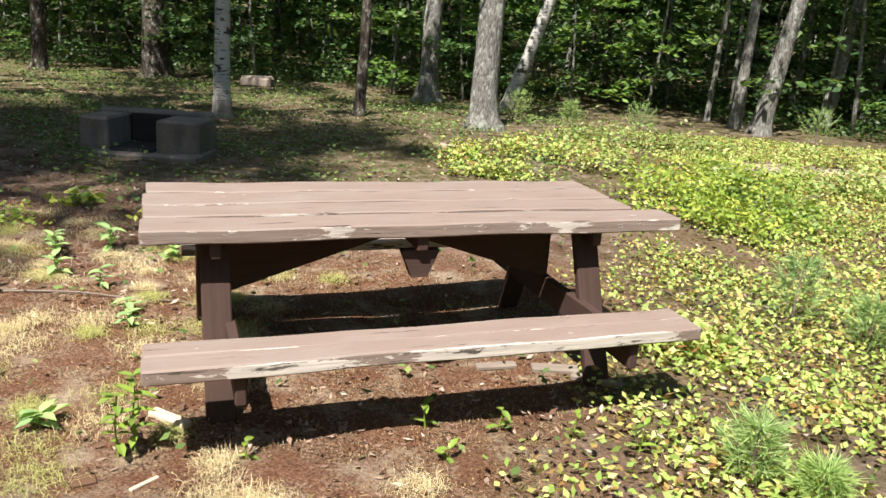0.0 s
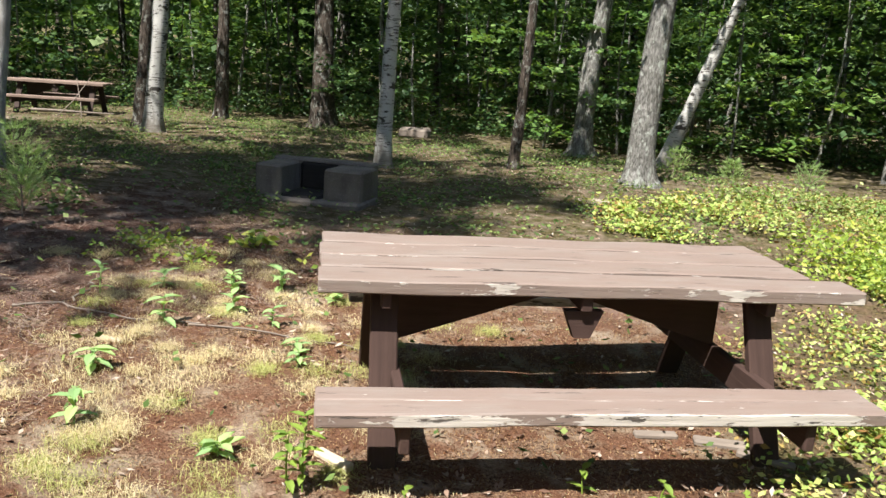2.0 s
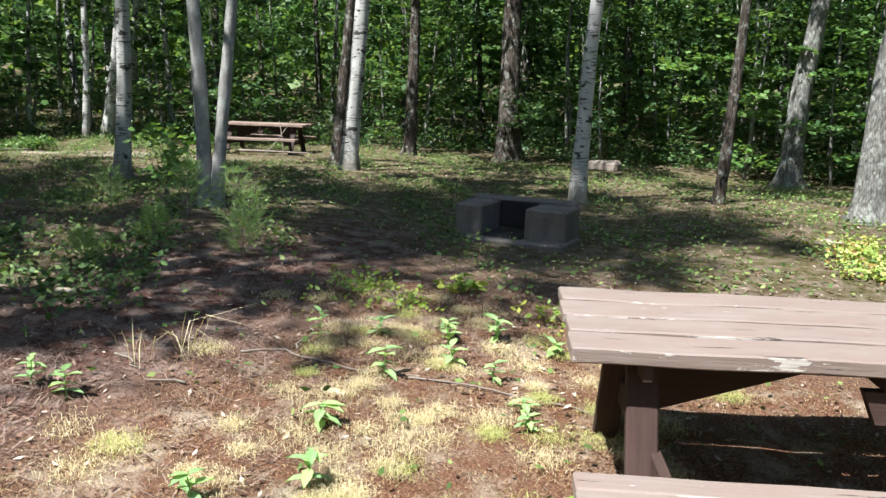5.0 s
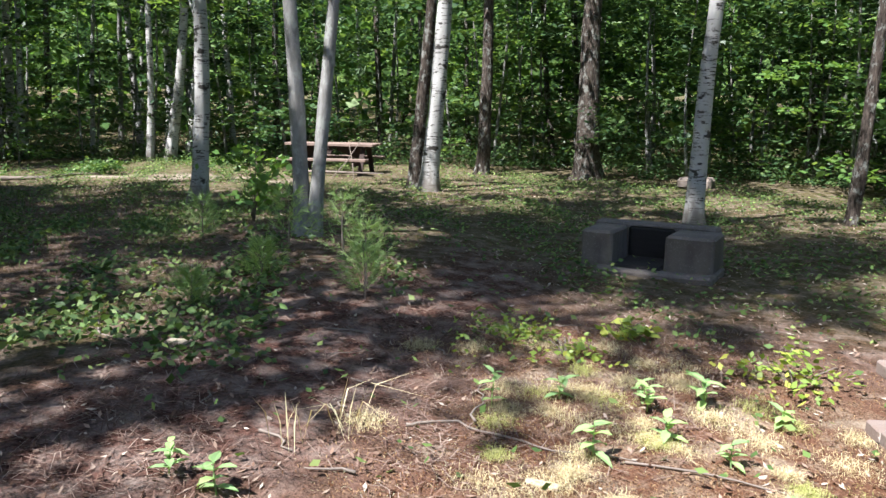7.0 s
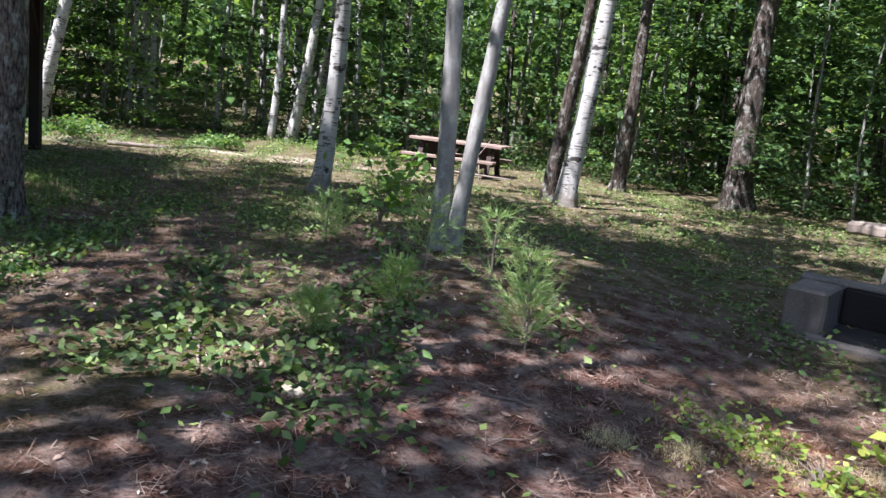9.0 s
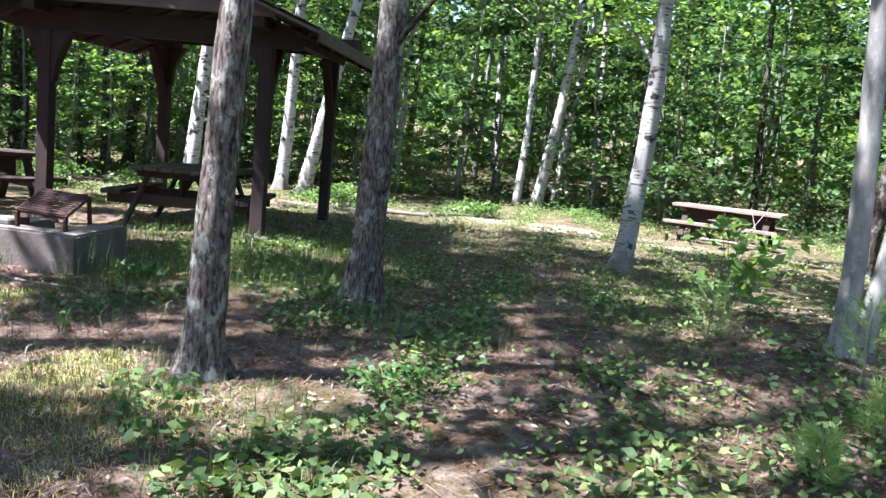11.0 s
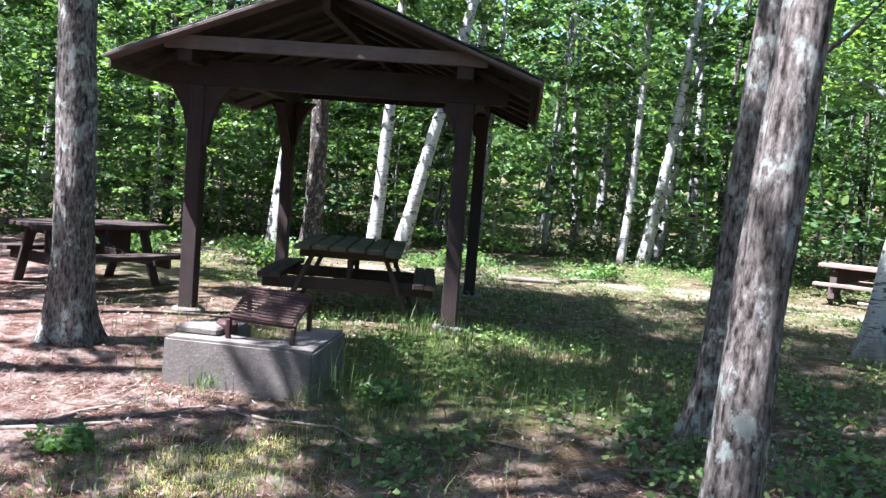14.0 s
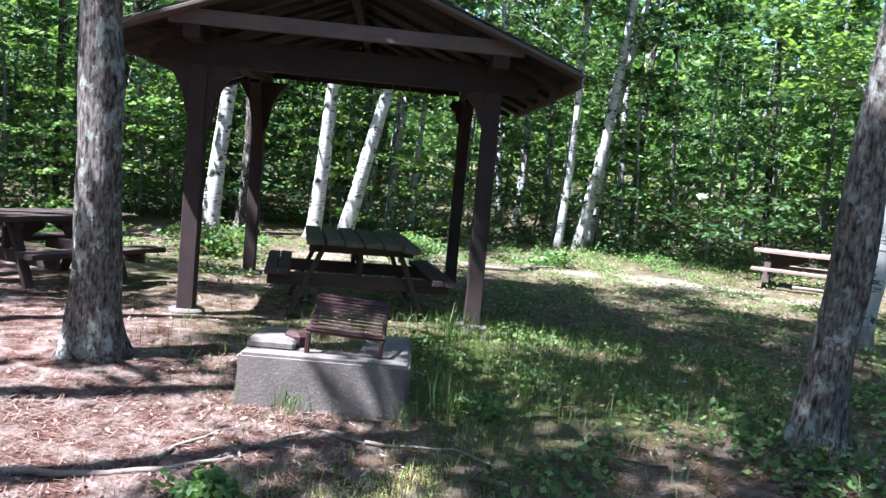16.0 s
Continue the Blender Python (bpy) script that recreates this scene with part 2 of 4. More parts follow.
LIME_GRASS = leaf_material("yellow_green_grass", ((0.0, (0.30, 0.34, 0.10)), (1.0, (0.58, 0.56, 0.26))), 0.3, 0.7, 0.15)
LEAF_WEED = leaf_material("fresh_weed_leaves", ((0.0, (0.30, 0.46, 0.17)), (1.0, (0.46, 0.62, 0.30))), 0.3, 0.5)
DRY_GRASS = leaf_material("dry_grass", ((0.0, (0.40, 0.31, 0.18)), (0.6, (0.66, 0.56, 0.37)), (1.0, (0.68, 0.64, 0.42))), 0.25, 0.7, 0.15)
PAINT_TOP = painted_wood("flaking_brown_paint", (0.155, 0.108, 0.089), (0.66, 0.60, 0.55), 0.1, -0.1)
PAINT_SEAT = painted_wood("flaking_brown_seat_paint", (0.155, 0.108, 0.089), (0.66, 0.60, 0.55), 0.058, 0.1)
# Brown paint, darkened to carry the shade under the tabletop.
PAINT_LEG = plain_wood("shaded_painted_timber", (0.034, 0.02, 0.017), (0.078, 0.046, 0.038))
OLD_WOOD = plain_wood("dark_old_timber", (0.035, 0.025, 0.022), (0.085, 0.06, 0.053))
MOSSY_WOOD = plain_wood("mossy_old_timber", (0.07, 0.055, 0.045), (0.16, 0.12, 0.10), 8.0, 0.8)
RED_WOOD = plain_wood("faded_red_timber", (0.13, 0.085, 0.07), (0.33, 0.25, 0.21))
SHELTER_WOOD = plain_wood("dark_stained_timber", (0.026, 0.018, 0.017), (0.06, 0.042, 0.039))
# Shade under the roof is put into this darker timber colour.
ROOF_WOOD = plain_wood("shaded_roof_timber", (0.02, 0.015, 0.014), (0.045, 0.034, 0.031))
# Weathered wood, with the sun on the gable put into its paler tone.
FASCIA = plain_wood("sunlit_weathered_fascia", (0.075, 0.055, 0.05), (0.17, 0.135, 0.125))
SHINGLE = plain_wood("mossy_shingles", (0.05, 0.048, 0.045), (0.12, 0.11, 0.10), 6.0, 0.6)
CONCRETE = concrete_material()
SOOT = plain_wood("sooty_concrete", (0.012, 0.011, 0.011), (0.035, 0.032, 0.031))
IRON = iron_material()
DEADWOOD = plain_wood("bare_dead_wood", (0.11, 0.085, 0.07), (0.32, 0.27, 0.23))
PALE_WOOD = plain_wood("pale_split_wood", (0.40, 0.31, 0.22), (0.66, 0.57, 0.45))
GROUND = ground_material()

# ---------------------------------------------------------------- mesh helpers


def mesh_object(name, bm, material, parent=None):
    me = bpy.data.meshes.new(name)
    bm.to_mesh(me)
    bm.free()
    me.materials.append(material)
    ob = new(name, me)
    ob.parent = parent
    return ob


def part(name, bm, material, parent, label="", m=None, smooth=False):
    ob = mesh_object(name, bm, material, parent)
    if m is not None:
        ob.matrix_local = m
    if smooth:
        ob.data.shade_smooth()
    return tagged(ob, label)


def thing(name, m, label, category, group=""):
    ob = new(name)
    ob.matrix_world = m
    ob.empty_display_size = 0.1
    return tagged(ob, label, category, group)


def box_bm(sx, sy, sz, bevel=0.006, wobble=0.0, cuts=0, seed=0):
    """A bevelled plank or block centred on the origin."""
    bm = bmesh.new()
    bmesh.ops.create_cube(bm, size=1.0, matrix=Matrix.Diagonal((sx, sy, sz, 1)))
    if cuts:
        longest = max(sx, sy, sz)
        axis = (sx, sy, sz).index(longest)
        edges = [e for e in bm.edges if abs((e.verts[0].co - e.verts[1].co)[axis]) > longest * 0.9]
        bmesh.ops.subdivide_edges(bm, edges=edges, cuts=cuts)
    if bevel:
        sharp = [e for e in bm.edges if len(e.link_faces) == 2 and e.calc_face_angle(0) > 0.5]
        bmesh.ops.bevel(bm, geom=sharp, offset=bevel, segments=1, affect="EDGES")
    if wobble:
        for v in bm.verts:
            v.co += wobble * noise.noise_vector(v.co * 3.1 + Vector((seed * 7.3, seed, 0)))
    return bm


def beam(name, a, b, w, h, material, parent, up=(0, 0, 1), label="", wobble=0.002):
    """A squared timber from a to b, w wide and h deep, in its parent's space."""
    a, b = Vector(a), Vector(b)
    x = (b - a).normalized()
    y = Vector(up).cross(x).normalized()
    z = x.cross(y)
    m = Matrix((x, y, z)).transposed().to_4x4()
    m.translation = (a + b) / 2
    return part(name, box_bm((b - a).length, w, h, 0.006, wobble, 4), material, parent, label, m)


def quads_object(name, verts, material, parent=None, label="", category="", kind=""):
    """One mesh of loose four-cornered leaves or blades, verts an array (n, 4, 3)."""
    n = len(verts)
    me = bpy.data.meshes.new(name)
    me.vertices.add(4 * n)
    me.vertices.foreach_set("co", np.ascontiguousarray(verts, np.float32).ravel())
    me.loops.add(4 * n)
    me.loops.foreach_set("vertex_index", np.arange(4 * n, dtype=np.int32))
    me.polygons.add(n)
    me.polygons.foreach_set("loop_start", np.arange(0, 4 * n, 4, dtype=np.int32))
    me.update(calc_edges=True)
    me.materials.append(material)
    ob = new(name, me)
    ob.parent = parent
    return tagged(ob, label, category, "", kind)


def leaf_quads(rng, pos, size, flat=0.5, slim=0.55):
    """Pointed leaves at pos (n, 3): flat 1 lies level, 0 any way round. The middle is raised along the rib, so that each leaf is bent."""
    n = len(pos)
    size = np.broadcast_to(size, n) * rng.uniform(0.65, 1.3, n)
    nrm = rng.normal(size=(n, 3)) * (1 - flat) + np.array([0, 0, 1.0]) * flat * 1.6
    nrm[:, 2] = np.abs(nrm[:, 2])
    nrm /= np.linalg.norm(nrm, axis=1)[:, None]
    ang = rng.uniform(0, 2 * np.pi, n)
    ref = np.stack([np.cos(ang), np.sin(ang), 0 * ang], 1)
    along = ref - (ref * nrm).sum(1)[:, None] * nrm
    along /= np.linalg.norm(along, axis=1)[:, None] + 1e-9
    side = np.cross(nrm, along)
    a, s, h = along * size[:, None], side * (size * slim)[:, None], nrm * (size * 0.12)[:, None]
    return np.stack([pos - a * 0.5, pos + s * 0.5 - h - a * 0.05, pos + a * 0.55 - h * 1.5, pos - s * 0.5 - h - a * 0.05], 1)


def blade_quads(rng, foot, height, width=0.006, bend=0.5):
    n = len(foot)
    ang = rng.uniform(0, 2 * np.pi, n)
    lean = rng.uniform(0.1, 1.0, n) * bend
    h = np.broadcast_to(height, n) * rng.uniform(0.5, 1.2, n)
    d = np.stack([np.cos(ang), np.sin(ang), 0 * ang], 1)
    s = np.stack([-np.sin(ang), np.cos(ang), 0 * ang], 1) * width
    up = np.array([0, 0, 1.0])
    tip = foot + d * (lean * h)[:, None] + up * (h * np.sqrt(np.maximum(0.15, 1 - lean**2)))[:, None]
    mid = foot + d * (0.3 * lean * h)[:, None] + up * (0.55 * h)[:, None]
    return np.stack([foot - s, mid - s * 0.8, tip, mid + s * 0.8 - s * 0.0], 1)


def tube_bm(points, radii, sides=12, rough=0.0, seed=0.0, flare=0.0):
    """A tapered, uneven tube through points."""
    bm = bmesh.new()
    rings = []
    pts = [Vector(p) for p in points]
    for i, p in enumerate(pts):
        d = (pts[min(i + 1, len(pts) - 1)] - pts[max(i - 1, 0)]).normalized()
        x = d.cross(Vector((0, 1, 0.01))).normalized()
        y = d.cross(x)
        ring = []
        for k in range(sides):
            a = 2 * math.pi * k / sides
            q = math.cos(a) * x + math.sin(a) * y
            r = radii[i]
            if flare:
                near = math.exp(-max(p.z, 0) / 0.16)
                r *= 1 + flare * near * (0.65 + 0.6 * math.sin(a * 4 + seed) + 0.4 * math.sin(a * 7 + 2 * seed))
            r *= 1 + rough * noise.noise(Vector((q.x * 2.5, q.y * 2.5, p.z * 1.6 + seed)))
            ring.append(bm.verts.new(p + q * r))
        rings.append(ring)
    for a, b in zip(rings, rings[1:]):
        for k in range(sides):
            bm.faces.new((a[k], a[(k + 1) % sides], b[(k + 1) % sides], b[k]))
    bm.faces.new(rings[-1])
    bm.faces.new(list(reversed(rings[0])))
    bmesh.ops.recalc_face_normals(bm, faces=bm.faces)
    return bm


# ---------------------------------------------------------------- the lie of the land
KNOLLS = [(-6.7, 5.77, 0.42), (-4.2, 10.1, 0.18), (-9.3, 11.2, 0.23), (-0.7, 10.75, 0.30), (-8.7, 16.3, 0.12), (-2.5, 15.9, 0.02), (-2.6, 11.3, 0.24),
          (-0.8, 15.5, 0.2), (-10.6, 7.4, 0.26), (-14.2, 1.3, 0.22), (-12.6, 3.4, 0.28), (-10.8, 0.8, 0.18), (-9.1, 3.2, 0.27), (-7.8, 1.5, 0.2), (-12.8, 0.0, 0.28),
          (0.1, 3.0, 0.02), (0.9, 3.6, 0.02), (-1.2, 2.3, 0.07), (-3.7, 6.7, 0.14), (0.6, 0.0, 0.02), (-13.5, 13.0, 0.15), (-19.0, 12.2, 0.3), (-17.0, 1.0, 0.2)]


def land(x, y):
    """The height of the ground, for numbers or arrays."""
    x, y = np.asarray(x, float), np.asarray(y, float)
    s = np.clip((-0.2 - x) / 3.5, 0, 1)
    base = 0.02 + 0.18 * s * s * (3 - 2 * s)
    s = np.clip((y - 4) / 5, 0, 1)
    base = np.maximum(base, 0.2 * s * s * (3 - 2 * s))
    top, bottom = base * 0.4, np.full_like(base, 0.4)
    for kx, ky, kz in KNOLLS:
        w = np.exp(-((x - kx) ** 2 + (y - ky) ** 2) / 2.6)
        top, bottom = top + w * kz, bottom + w
    far = np.clip((np.hypot(x + 5, y - 3) - 22) / 40, 0, 1)
    return top / bottom + 0.012 * np.sin(x * 2.3 + np.sin(y * 1.7)) + 0.012 * np.sin(y * 2.9 + 1.3 * np.sin(x * 1.1)) + 3.0 * far


def lay(x, y):
    return float(land(x, y))


def smooth(a, b, x):
    t = np.clip((x - a) / (b - a), 0, 1)
    return t * t * (3 - 2 * t)


def ripple(x, y, s=1.0):
    """A cheap uneven field from -1 to 1."""
    return (np.sin(x * 1.3 * s + 1.7 * np.sin(y * 0.9 * s)) + np.sin(y * 1.7 * s + 1.3 * np.sin(x * 1.1 * s + 2)) + np.sin((x + y) * 2.7 * s + 1)) / 3


def dry_field(x, y):
    left = smooth(-3.6, -2.6, x + 0.35 * (y - 3) * (y > 3)) * smooth(1.7, 0.5, x + 0.25 * ripple(x, y, 2))
    right = smooth(0.5, 1.5, x) * smooth(11, 9, y) * (0.35 + 0.4 * ripple(x, y, 2.1))
    return np.clip(np.maximum(left * smooth(6.0, 4.6, y) * smooth(-6, -4, y), right), 0, 1)


def green_field(x, y):
    right = smooth(0.3, 1.3, x + 0.35 * ripple(x, y, 1.6)) * smooth(13, 10.5, y) * (0.32 + 0.3 * ripple(x, y, 1.1))
    back = smooth(5.0, 7.0, y + 0.8 * ripple(x, y)) * 0.42
    moss = 0.7 * smooth(-4.5, -6, x) * (0.3 + 0.55 * smooth(-0.2, 0.5, ripple(x, y, 0.8))) * smooth(0.3, 1.6, y)
    lawn = smooth(2.2, 1.0, np.hypot(x + 11.3, (y - 3.2) * 0.8))
    return np.clip(np.maximum.reduce([right, back, moss, lawn]), 0, 1)


def sand_field(x, y):
    line = np.abs(y - (9.6 + 0.25 * (x - 3) + 0.3 * np.sin(x)))
    far_strip = np.abs(np.hypot(x + 11.3, y - 4.6) - 6.75 + 0.2 * ripple(x, y, 1.3))
    return np.maximum(smooth(1.9, 2.9, x) * smooth(0.55, 0.25, line), 0.6 * smooth(-0.5, 0.3, ripple(x, y, 2.9)) * smooth(0.9, 0.25, far_strip) * smooth(-12.0, -13.2, x) * smooth(4.5, 6.0, y))


def make_ground():
    inner = np.arange(-17, 8.01, 0.14)
    left = -17 - np.cumsum(0.3 * 1.16 ** np.arange(28))
    right = 8 + np.cumsum(0.3 * 1.16 ** np.arange(29))
    xs = np.r_[left[::-1], inner, right]
    inner = np.arange(-5, 17.01, 0.14)
    ys = np.r_[(-5 - np.cumsum(0.3 * 1.16 ** np.arange(29)))[::-1], inner, 17 + np.cumsum(0.3 * 1.16 ** np.arange(28))]
    gx, gy = np.meshgrid(xs, ys)
    gz = land(gx, gy) + np.random.default_rng(3).normal(0, 0.006, gx.shape)
    w, h = len(xs), len(ys)
    ids = np.arange(w * h).reshape(h, w)
    faces = np.stack([ids[:-1, :-1], ids[:-1, 1:], ids[1:, 1:], ids[1:, :-1]], -1).reshape(-1, 4)
    me = bpy.data.meshes.new("ground")
    me.from_pydata(np.stack([gx, gy, gz], -1).reshape(-1, 3).tolist(), [], faces.tolist())
    for name, field in (("dry", dry_field), ("green", green_field), ("sand", sand_field)):
        me.attributes.new(name, "FLOAT", "POINT").data.foreach_set("value", field(gx, gy).astype(np.float32).ravel())
    me.materials.append(GROUND)
    me.shade_smooth()
    return tagged(new("ground", me), "uneven forest floor of brown needles, dry grass and low green plants", "ground", "", "structure")


make_ground()

# ---------------------------------------------------------------- picnic tables


def picnic_table(m, label, length, width, top, seat, wood_top, wood_seat, wood_leg, boards=4, long_front=0.0, seed=1, gap=0.21, bench=0.25, far_gap=0.12):
    """A-frame table; its own x runs along the boards, y across them from the front edge, z up from the ground."""
    t = thing("picnic_table", m, label, "picnic table")
    rng = random.Random(seed)
    bw = width / boards
    for i in range(boards):
        extra = long_front if i == 0 else rng.uniform(-0.015, 0.02)
        lx = length + extra
        thick = 0.058 if i == 0 else 0.046
        bm = box_bm(lx, bw - 0.02, thick, 0.006, 0.008, 18, seed + i)
        part("top_board", bm, wood_top, t, "", pose(lx / 2 + rng.uniform(-0.01, 0.01), bw * (i + 0.5), top - thick / 2 - (0.006 if i == 0 else 0.0) + rng.uniform(-0.003, 0.003), rng.uniform(-0.9, 0.9), 0, 0))
    for side in (0, 1):
        for k in (0, 1):
            off = -gap - bench / 2 * (0.5 + k) if side == 0 else width + far_gap + bench / 2 * (0.5 + k)
            bm = box_bm(length - 0.02 - 0.16 * side, bench / 2 - 0.009, 0.056, 0.007, 0.007, 14, seed + 9 + side * 2 + k)
            part("seat_board", bm, wood_seat, t, "", pose(length / 2 - 0.01 + 0.07 * side, off, seat - 0.028 + rng.uniform(-0.004, 0.004), 0, 0, rng.uniform(-0.2, 0.2)))
    for n, x in enumerate((0.27, length - 0.27)):
        inner = 0.05 if n == 0 else -0.05
        beam("top_cleat", (x, 0.04, top - 0.09), (x, width - 0.04, top - 0.09), 0.042, 0.09, wood_leg, t)
        beam("seat_bearer", (x + inner, -gap - bench + 0.03, seat - 0.105), (x + inner, width + far_gap + bench - 0.03, seat - 0.105), 0.042, 0.13, wood_leg, t)
        for foot, head in ((-0.12, 0.2), (width + 0.12, width - 0.2)):
            beam("leg", (x, foot, -0.04), (x, head, top - 0.045), 0.045, 0.115, wood_leg, t, up=(1, 0, 0.0))
        c = length / 2 + (-0.08 if n == 0 else 0.08)
        bm = bmesh.new()
        # Plank deepened up to the tabletop, filling the dark gap above the brace.
        rim = [(x + inner, top - 0.06), (x + inner, top - 0.40), (c, top - 0.17), (c, top - 0.06)]
        sheets = [[bm.verts.new((px, width / 2 + dy, pz)) for px, pz in rim] for dy in (-0.021, 0.021)]
        bm.faces.new(sheets[0])
        bm.faces.new(sheets[1][::-1])
        for k in range(4):
            bm.faces.new((sheets[0][k], sheets[1][k], sheets[1][(k + 1) % 4], sheets[0][(k + 1) % 4]))
        bmesh.ops.recalc_face_normals(bm, faces=bm.faces)
        part("brace", bm, wood_leg, t, "tapered diagonal plank under the tabletop")
    bm = bmesh.new()
    prism = [[bm.verts.new((length / 2 + dx * w, y, top - z)) for dx, w, z in ((-1, 0.085, 0.13), (1, 0.085, 0.13), (1, 0.035, 0.25), (-1, 0.035, 0.25))] for y in (0.06, 0.105)]
    bm.faces.new(prism[0])
    bm.faces.new(prism[1][::-1])
    for k in range(4):
        bm.faces.new((prism[0][k], prism[1][k], prism[1][(k + 1) % 4], prism[0][(k + 1) % 4]))
    bmesh.ops.recalc_face_normals(bm, faces=bm.faces)
    part("hanger_block", bm, wood_leg, t, "tapered block under the tabletop")
    beam("centre_cleat", (length / 2, 0.03, top - 0.085), (length / 2, width - 0.03, top - 0.085), 0.05, 0.085, wood_leg, t)
    return t


def facing(x, y, yaw, z=None):
    return pose(x, y, lay(x, y) if z is None else z, 0, 0, yaw)


picnic_table(pose(-0.888, 2.467, 0.015, 0.9, 0, 29.0), "brown wooden picnic table with flaking paint and attached benches", 2.2, 0.84, 0.765, 0.415,
             PAINT_TOP, PAINT_SEAT, PAINT_LEG, 4, 0.15, 3)
picnic_table(facing(-15.6, 0.0, 114.0, 0.2), "old dark wooden picnic table with attached benches under trees", 1.72, 0.76, 0.74, 0.42, OLD_WOOD, OLD_WOOD, OLD_WOOD, 5, 0, 5)
picnic_table(facing(-12.96, 3.03, 149.0), "dark mossy wooden picnic table standing under the shelter roof", 1.75, 1.1, 0.73, 0.42, MOSSY_WOOD, OLD_WOOD, OLD_WOOD, 6, 0, 7, 0.12)
picnic_table(facing(-14.55, 12.7, 24.0), "faded reddish wooden picnic table at the edge of the woods", 2.1, 0.75, 0.72, 0.4, RED_WOOD, RED_WOOD, OLD_WOOD, 4, 0, 9)

# ---------------------------------------------------------------- fireplaces


def fireplace(m, label, wide, deep, tall):
    """A cast U of concrete, open along its own front (-y)."""
    f = thing("concrete_fireplace", m, label, "fireplace")
    wing = wide * 0.29
    bm = bmesh.new()
    plan = [(0, 0), (wing, 0), (wing + 0.015, deep * 0.72), (wide - wing - 0.015, deep * 0.72), (wide - wing, 0), (wide, 0), (wide, deep), (0, deep)]
    low = [bm.verts.new((x, y, -0.2)) for x, y in plan]
    bm.faces.new(list(reversed(low)))
    high = [bm.verts.new((x + (wide / 2 - x) * 0.03, y + (deep / 2 - y) * 0.03, tall)) for x, y in plan]
    bm.faces.new(high)
    for k in range(8):
        bm.faces.new((low[k], low[(k + 1) % 8], high[(k + 1) % 8], high[k]))
    bmesh.ops.bevel(bm, geom=list(bm.edges), offset=0.018, segments=2, affect="EDGES")
    bmesh.ops.triangulate(bm, faces=[f2 for f2 in bm.faces if len(f2.verts) > 4])
    bmesh.ops.subdivide_edges(bm, edges=[e for e in bm.edges if e.calc_length() > 0.12], cuts=2)
    for v in bm.verts:
        v.co += 0.007 * noise.noise_vector(v.co * 5) + 0.004 * noise.noise_vector(v.co * 17)
    part("body", bm, CONCRETE, f)
    part("hearth", box_bm(wide - 2 * wing - 0.004, deep * 0.72, 0.2, 0.012, 0.006, 4, 6), SOOT, f, "soot-blackened hearth slab", pose(wide / 2, deep * 0.37, tall * 0.22 - 0.1))
    part("fire_back", box_bm(wide - 2 * wing - 0.06, 0.02, tall * 0.7, 0.004, 0.004, 3, 8), SOOT, f, "sooty inner face", pose(wide / 2, deep * 0.72 - 0.014, tall * 0.56))
    return f


def cooking_grate(m):
    g = thing("cooking_grate", m, "rusty dark red iron cooking grate tilted on short legs", "grill")
    w, d = 0.45, 0.36
    for k in range(11):
        y = -d / 2 + d * k / 10
        beam("bar", (-w / 2, y, 0.004), (w / 2, y, 0.004), 0.02, 0.014, IRON, g)
    for y in (-d / 2, d / 2):
        beam("rail", (-w / 2 - 0.02, y, -0.02), (w / 2 + 0.02, y, -0.02), 0.03, 0.035, IRON, g)
    for x in (-w / 2, w / 2):
        beam("side_rail", (x, -d / 2, -0.02), (x, d / 2, -0.02), 0.02, 0.03, IRON, g)
        for y in (-d / 2, d / 2):
            beam("leg", (x, y, -0.03), (x, y - 0.05, -0.17 if y < 0 else -0.26), 0.04, 0.03, IRON, g, up=(1, 0, 0))
    return g


def built_fireplace(m, label):
    """A hearth slab with a wing block on either side and a wider wall behind; open along its own front (-y)."""
    f = thing("concrete_fireplace", m, label, "fireplace")

    def cast(name, x0, x1, y0, y1, z0, z1, mat, note, seed, taper=0.012):
        bm = box_bm(x1 - x0, y1 - y0, z1 - z0, 0.022, 0.0, 5)
        for v in bm.verts:
            k = 1 - taper * 2 * (v.co.z > 0)
            v.co.x, v.co.y = v.co.x * k, v.co.y * k
            v.co += 0.012 * noise.noise_vector(v.co * 4 + Vector((seed * 3.1, 0, 0)))
        return part(name, bm, mat, f, note, pose((x0 + x1) / 2, (y0 + y1) / 2, (z0 + z1) / 2))

    cast("back_wall", 0.0, 1.2, 0.56, 0.78, -0.15, 0.44, CONCRETE, "thick weathered back wall", 1)
    cast("wing", 0.05, 0.35, 0.05, 0.57, -0.15, 0.415, CONCRETE, "squared concrete side block", 2)
    cast("wing", 0.82, 1.25, 0.06, 0.57, -0.15, 0.41, CONCRETE, "squared concrete side block", 3)
    cast("hearth", 0.2, 1.28, -0.1, 0.56, -0.2, 0.1, CONCRETE, "low projecting hearth slab", 4)
    cast("fire_bed", 0.355, 0.815, 0.0, 0.54, 0.05, 0.125, SOOT, "soot-blackened fire bed", 5)
    cast("fire_back", 0.36, 0.81, 0.535, 0.565, 0.11, 0.41, SOOT, "sooty inner face", 6, 0.0)
    return f


built_fireplace(facing(-4.24, 6.85, 7.0, 0.12), "low U-shaped weathered concrete fireplace, open at the front, in the shade")
# The second one turns its closed back to the path.
BU = Vector((0.636, 0.772, 0))
BV = Vector((-0.772, 0.636, 0))
back_left = Vector((-11.485, 0.397, 0.17))
turn = math.degrees(math.atan2(BU.y, BU.x))
corner = back_left + BU * 1.06 + BV * 0.86
fireplace(pose(corner.x, corner.y, 0.17, 0, 0, turn + 180), "low U-shaped weathered concrete fireplace block beside the shelter", 1.06, 0.86, 0.37)
gp = back_left + BU * 0.64 + BV * 0.3
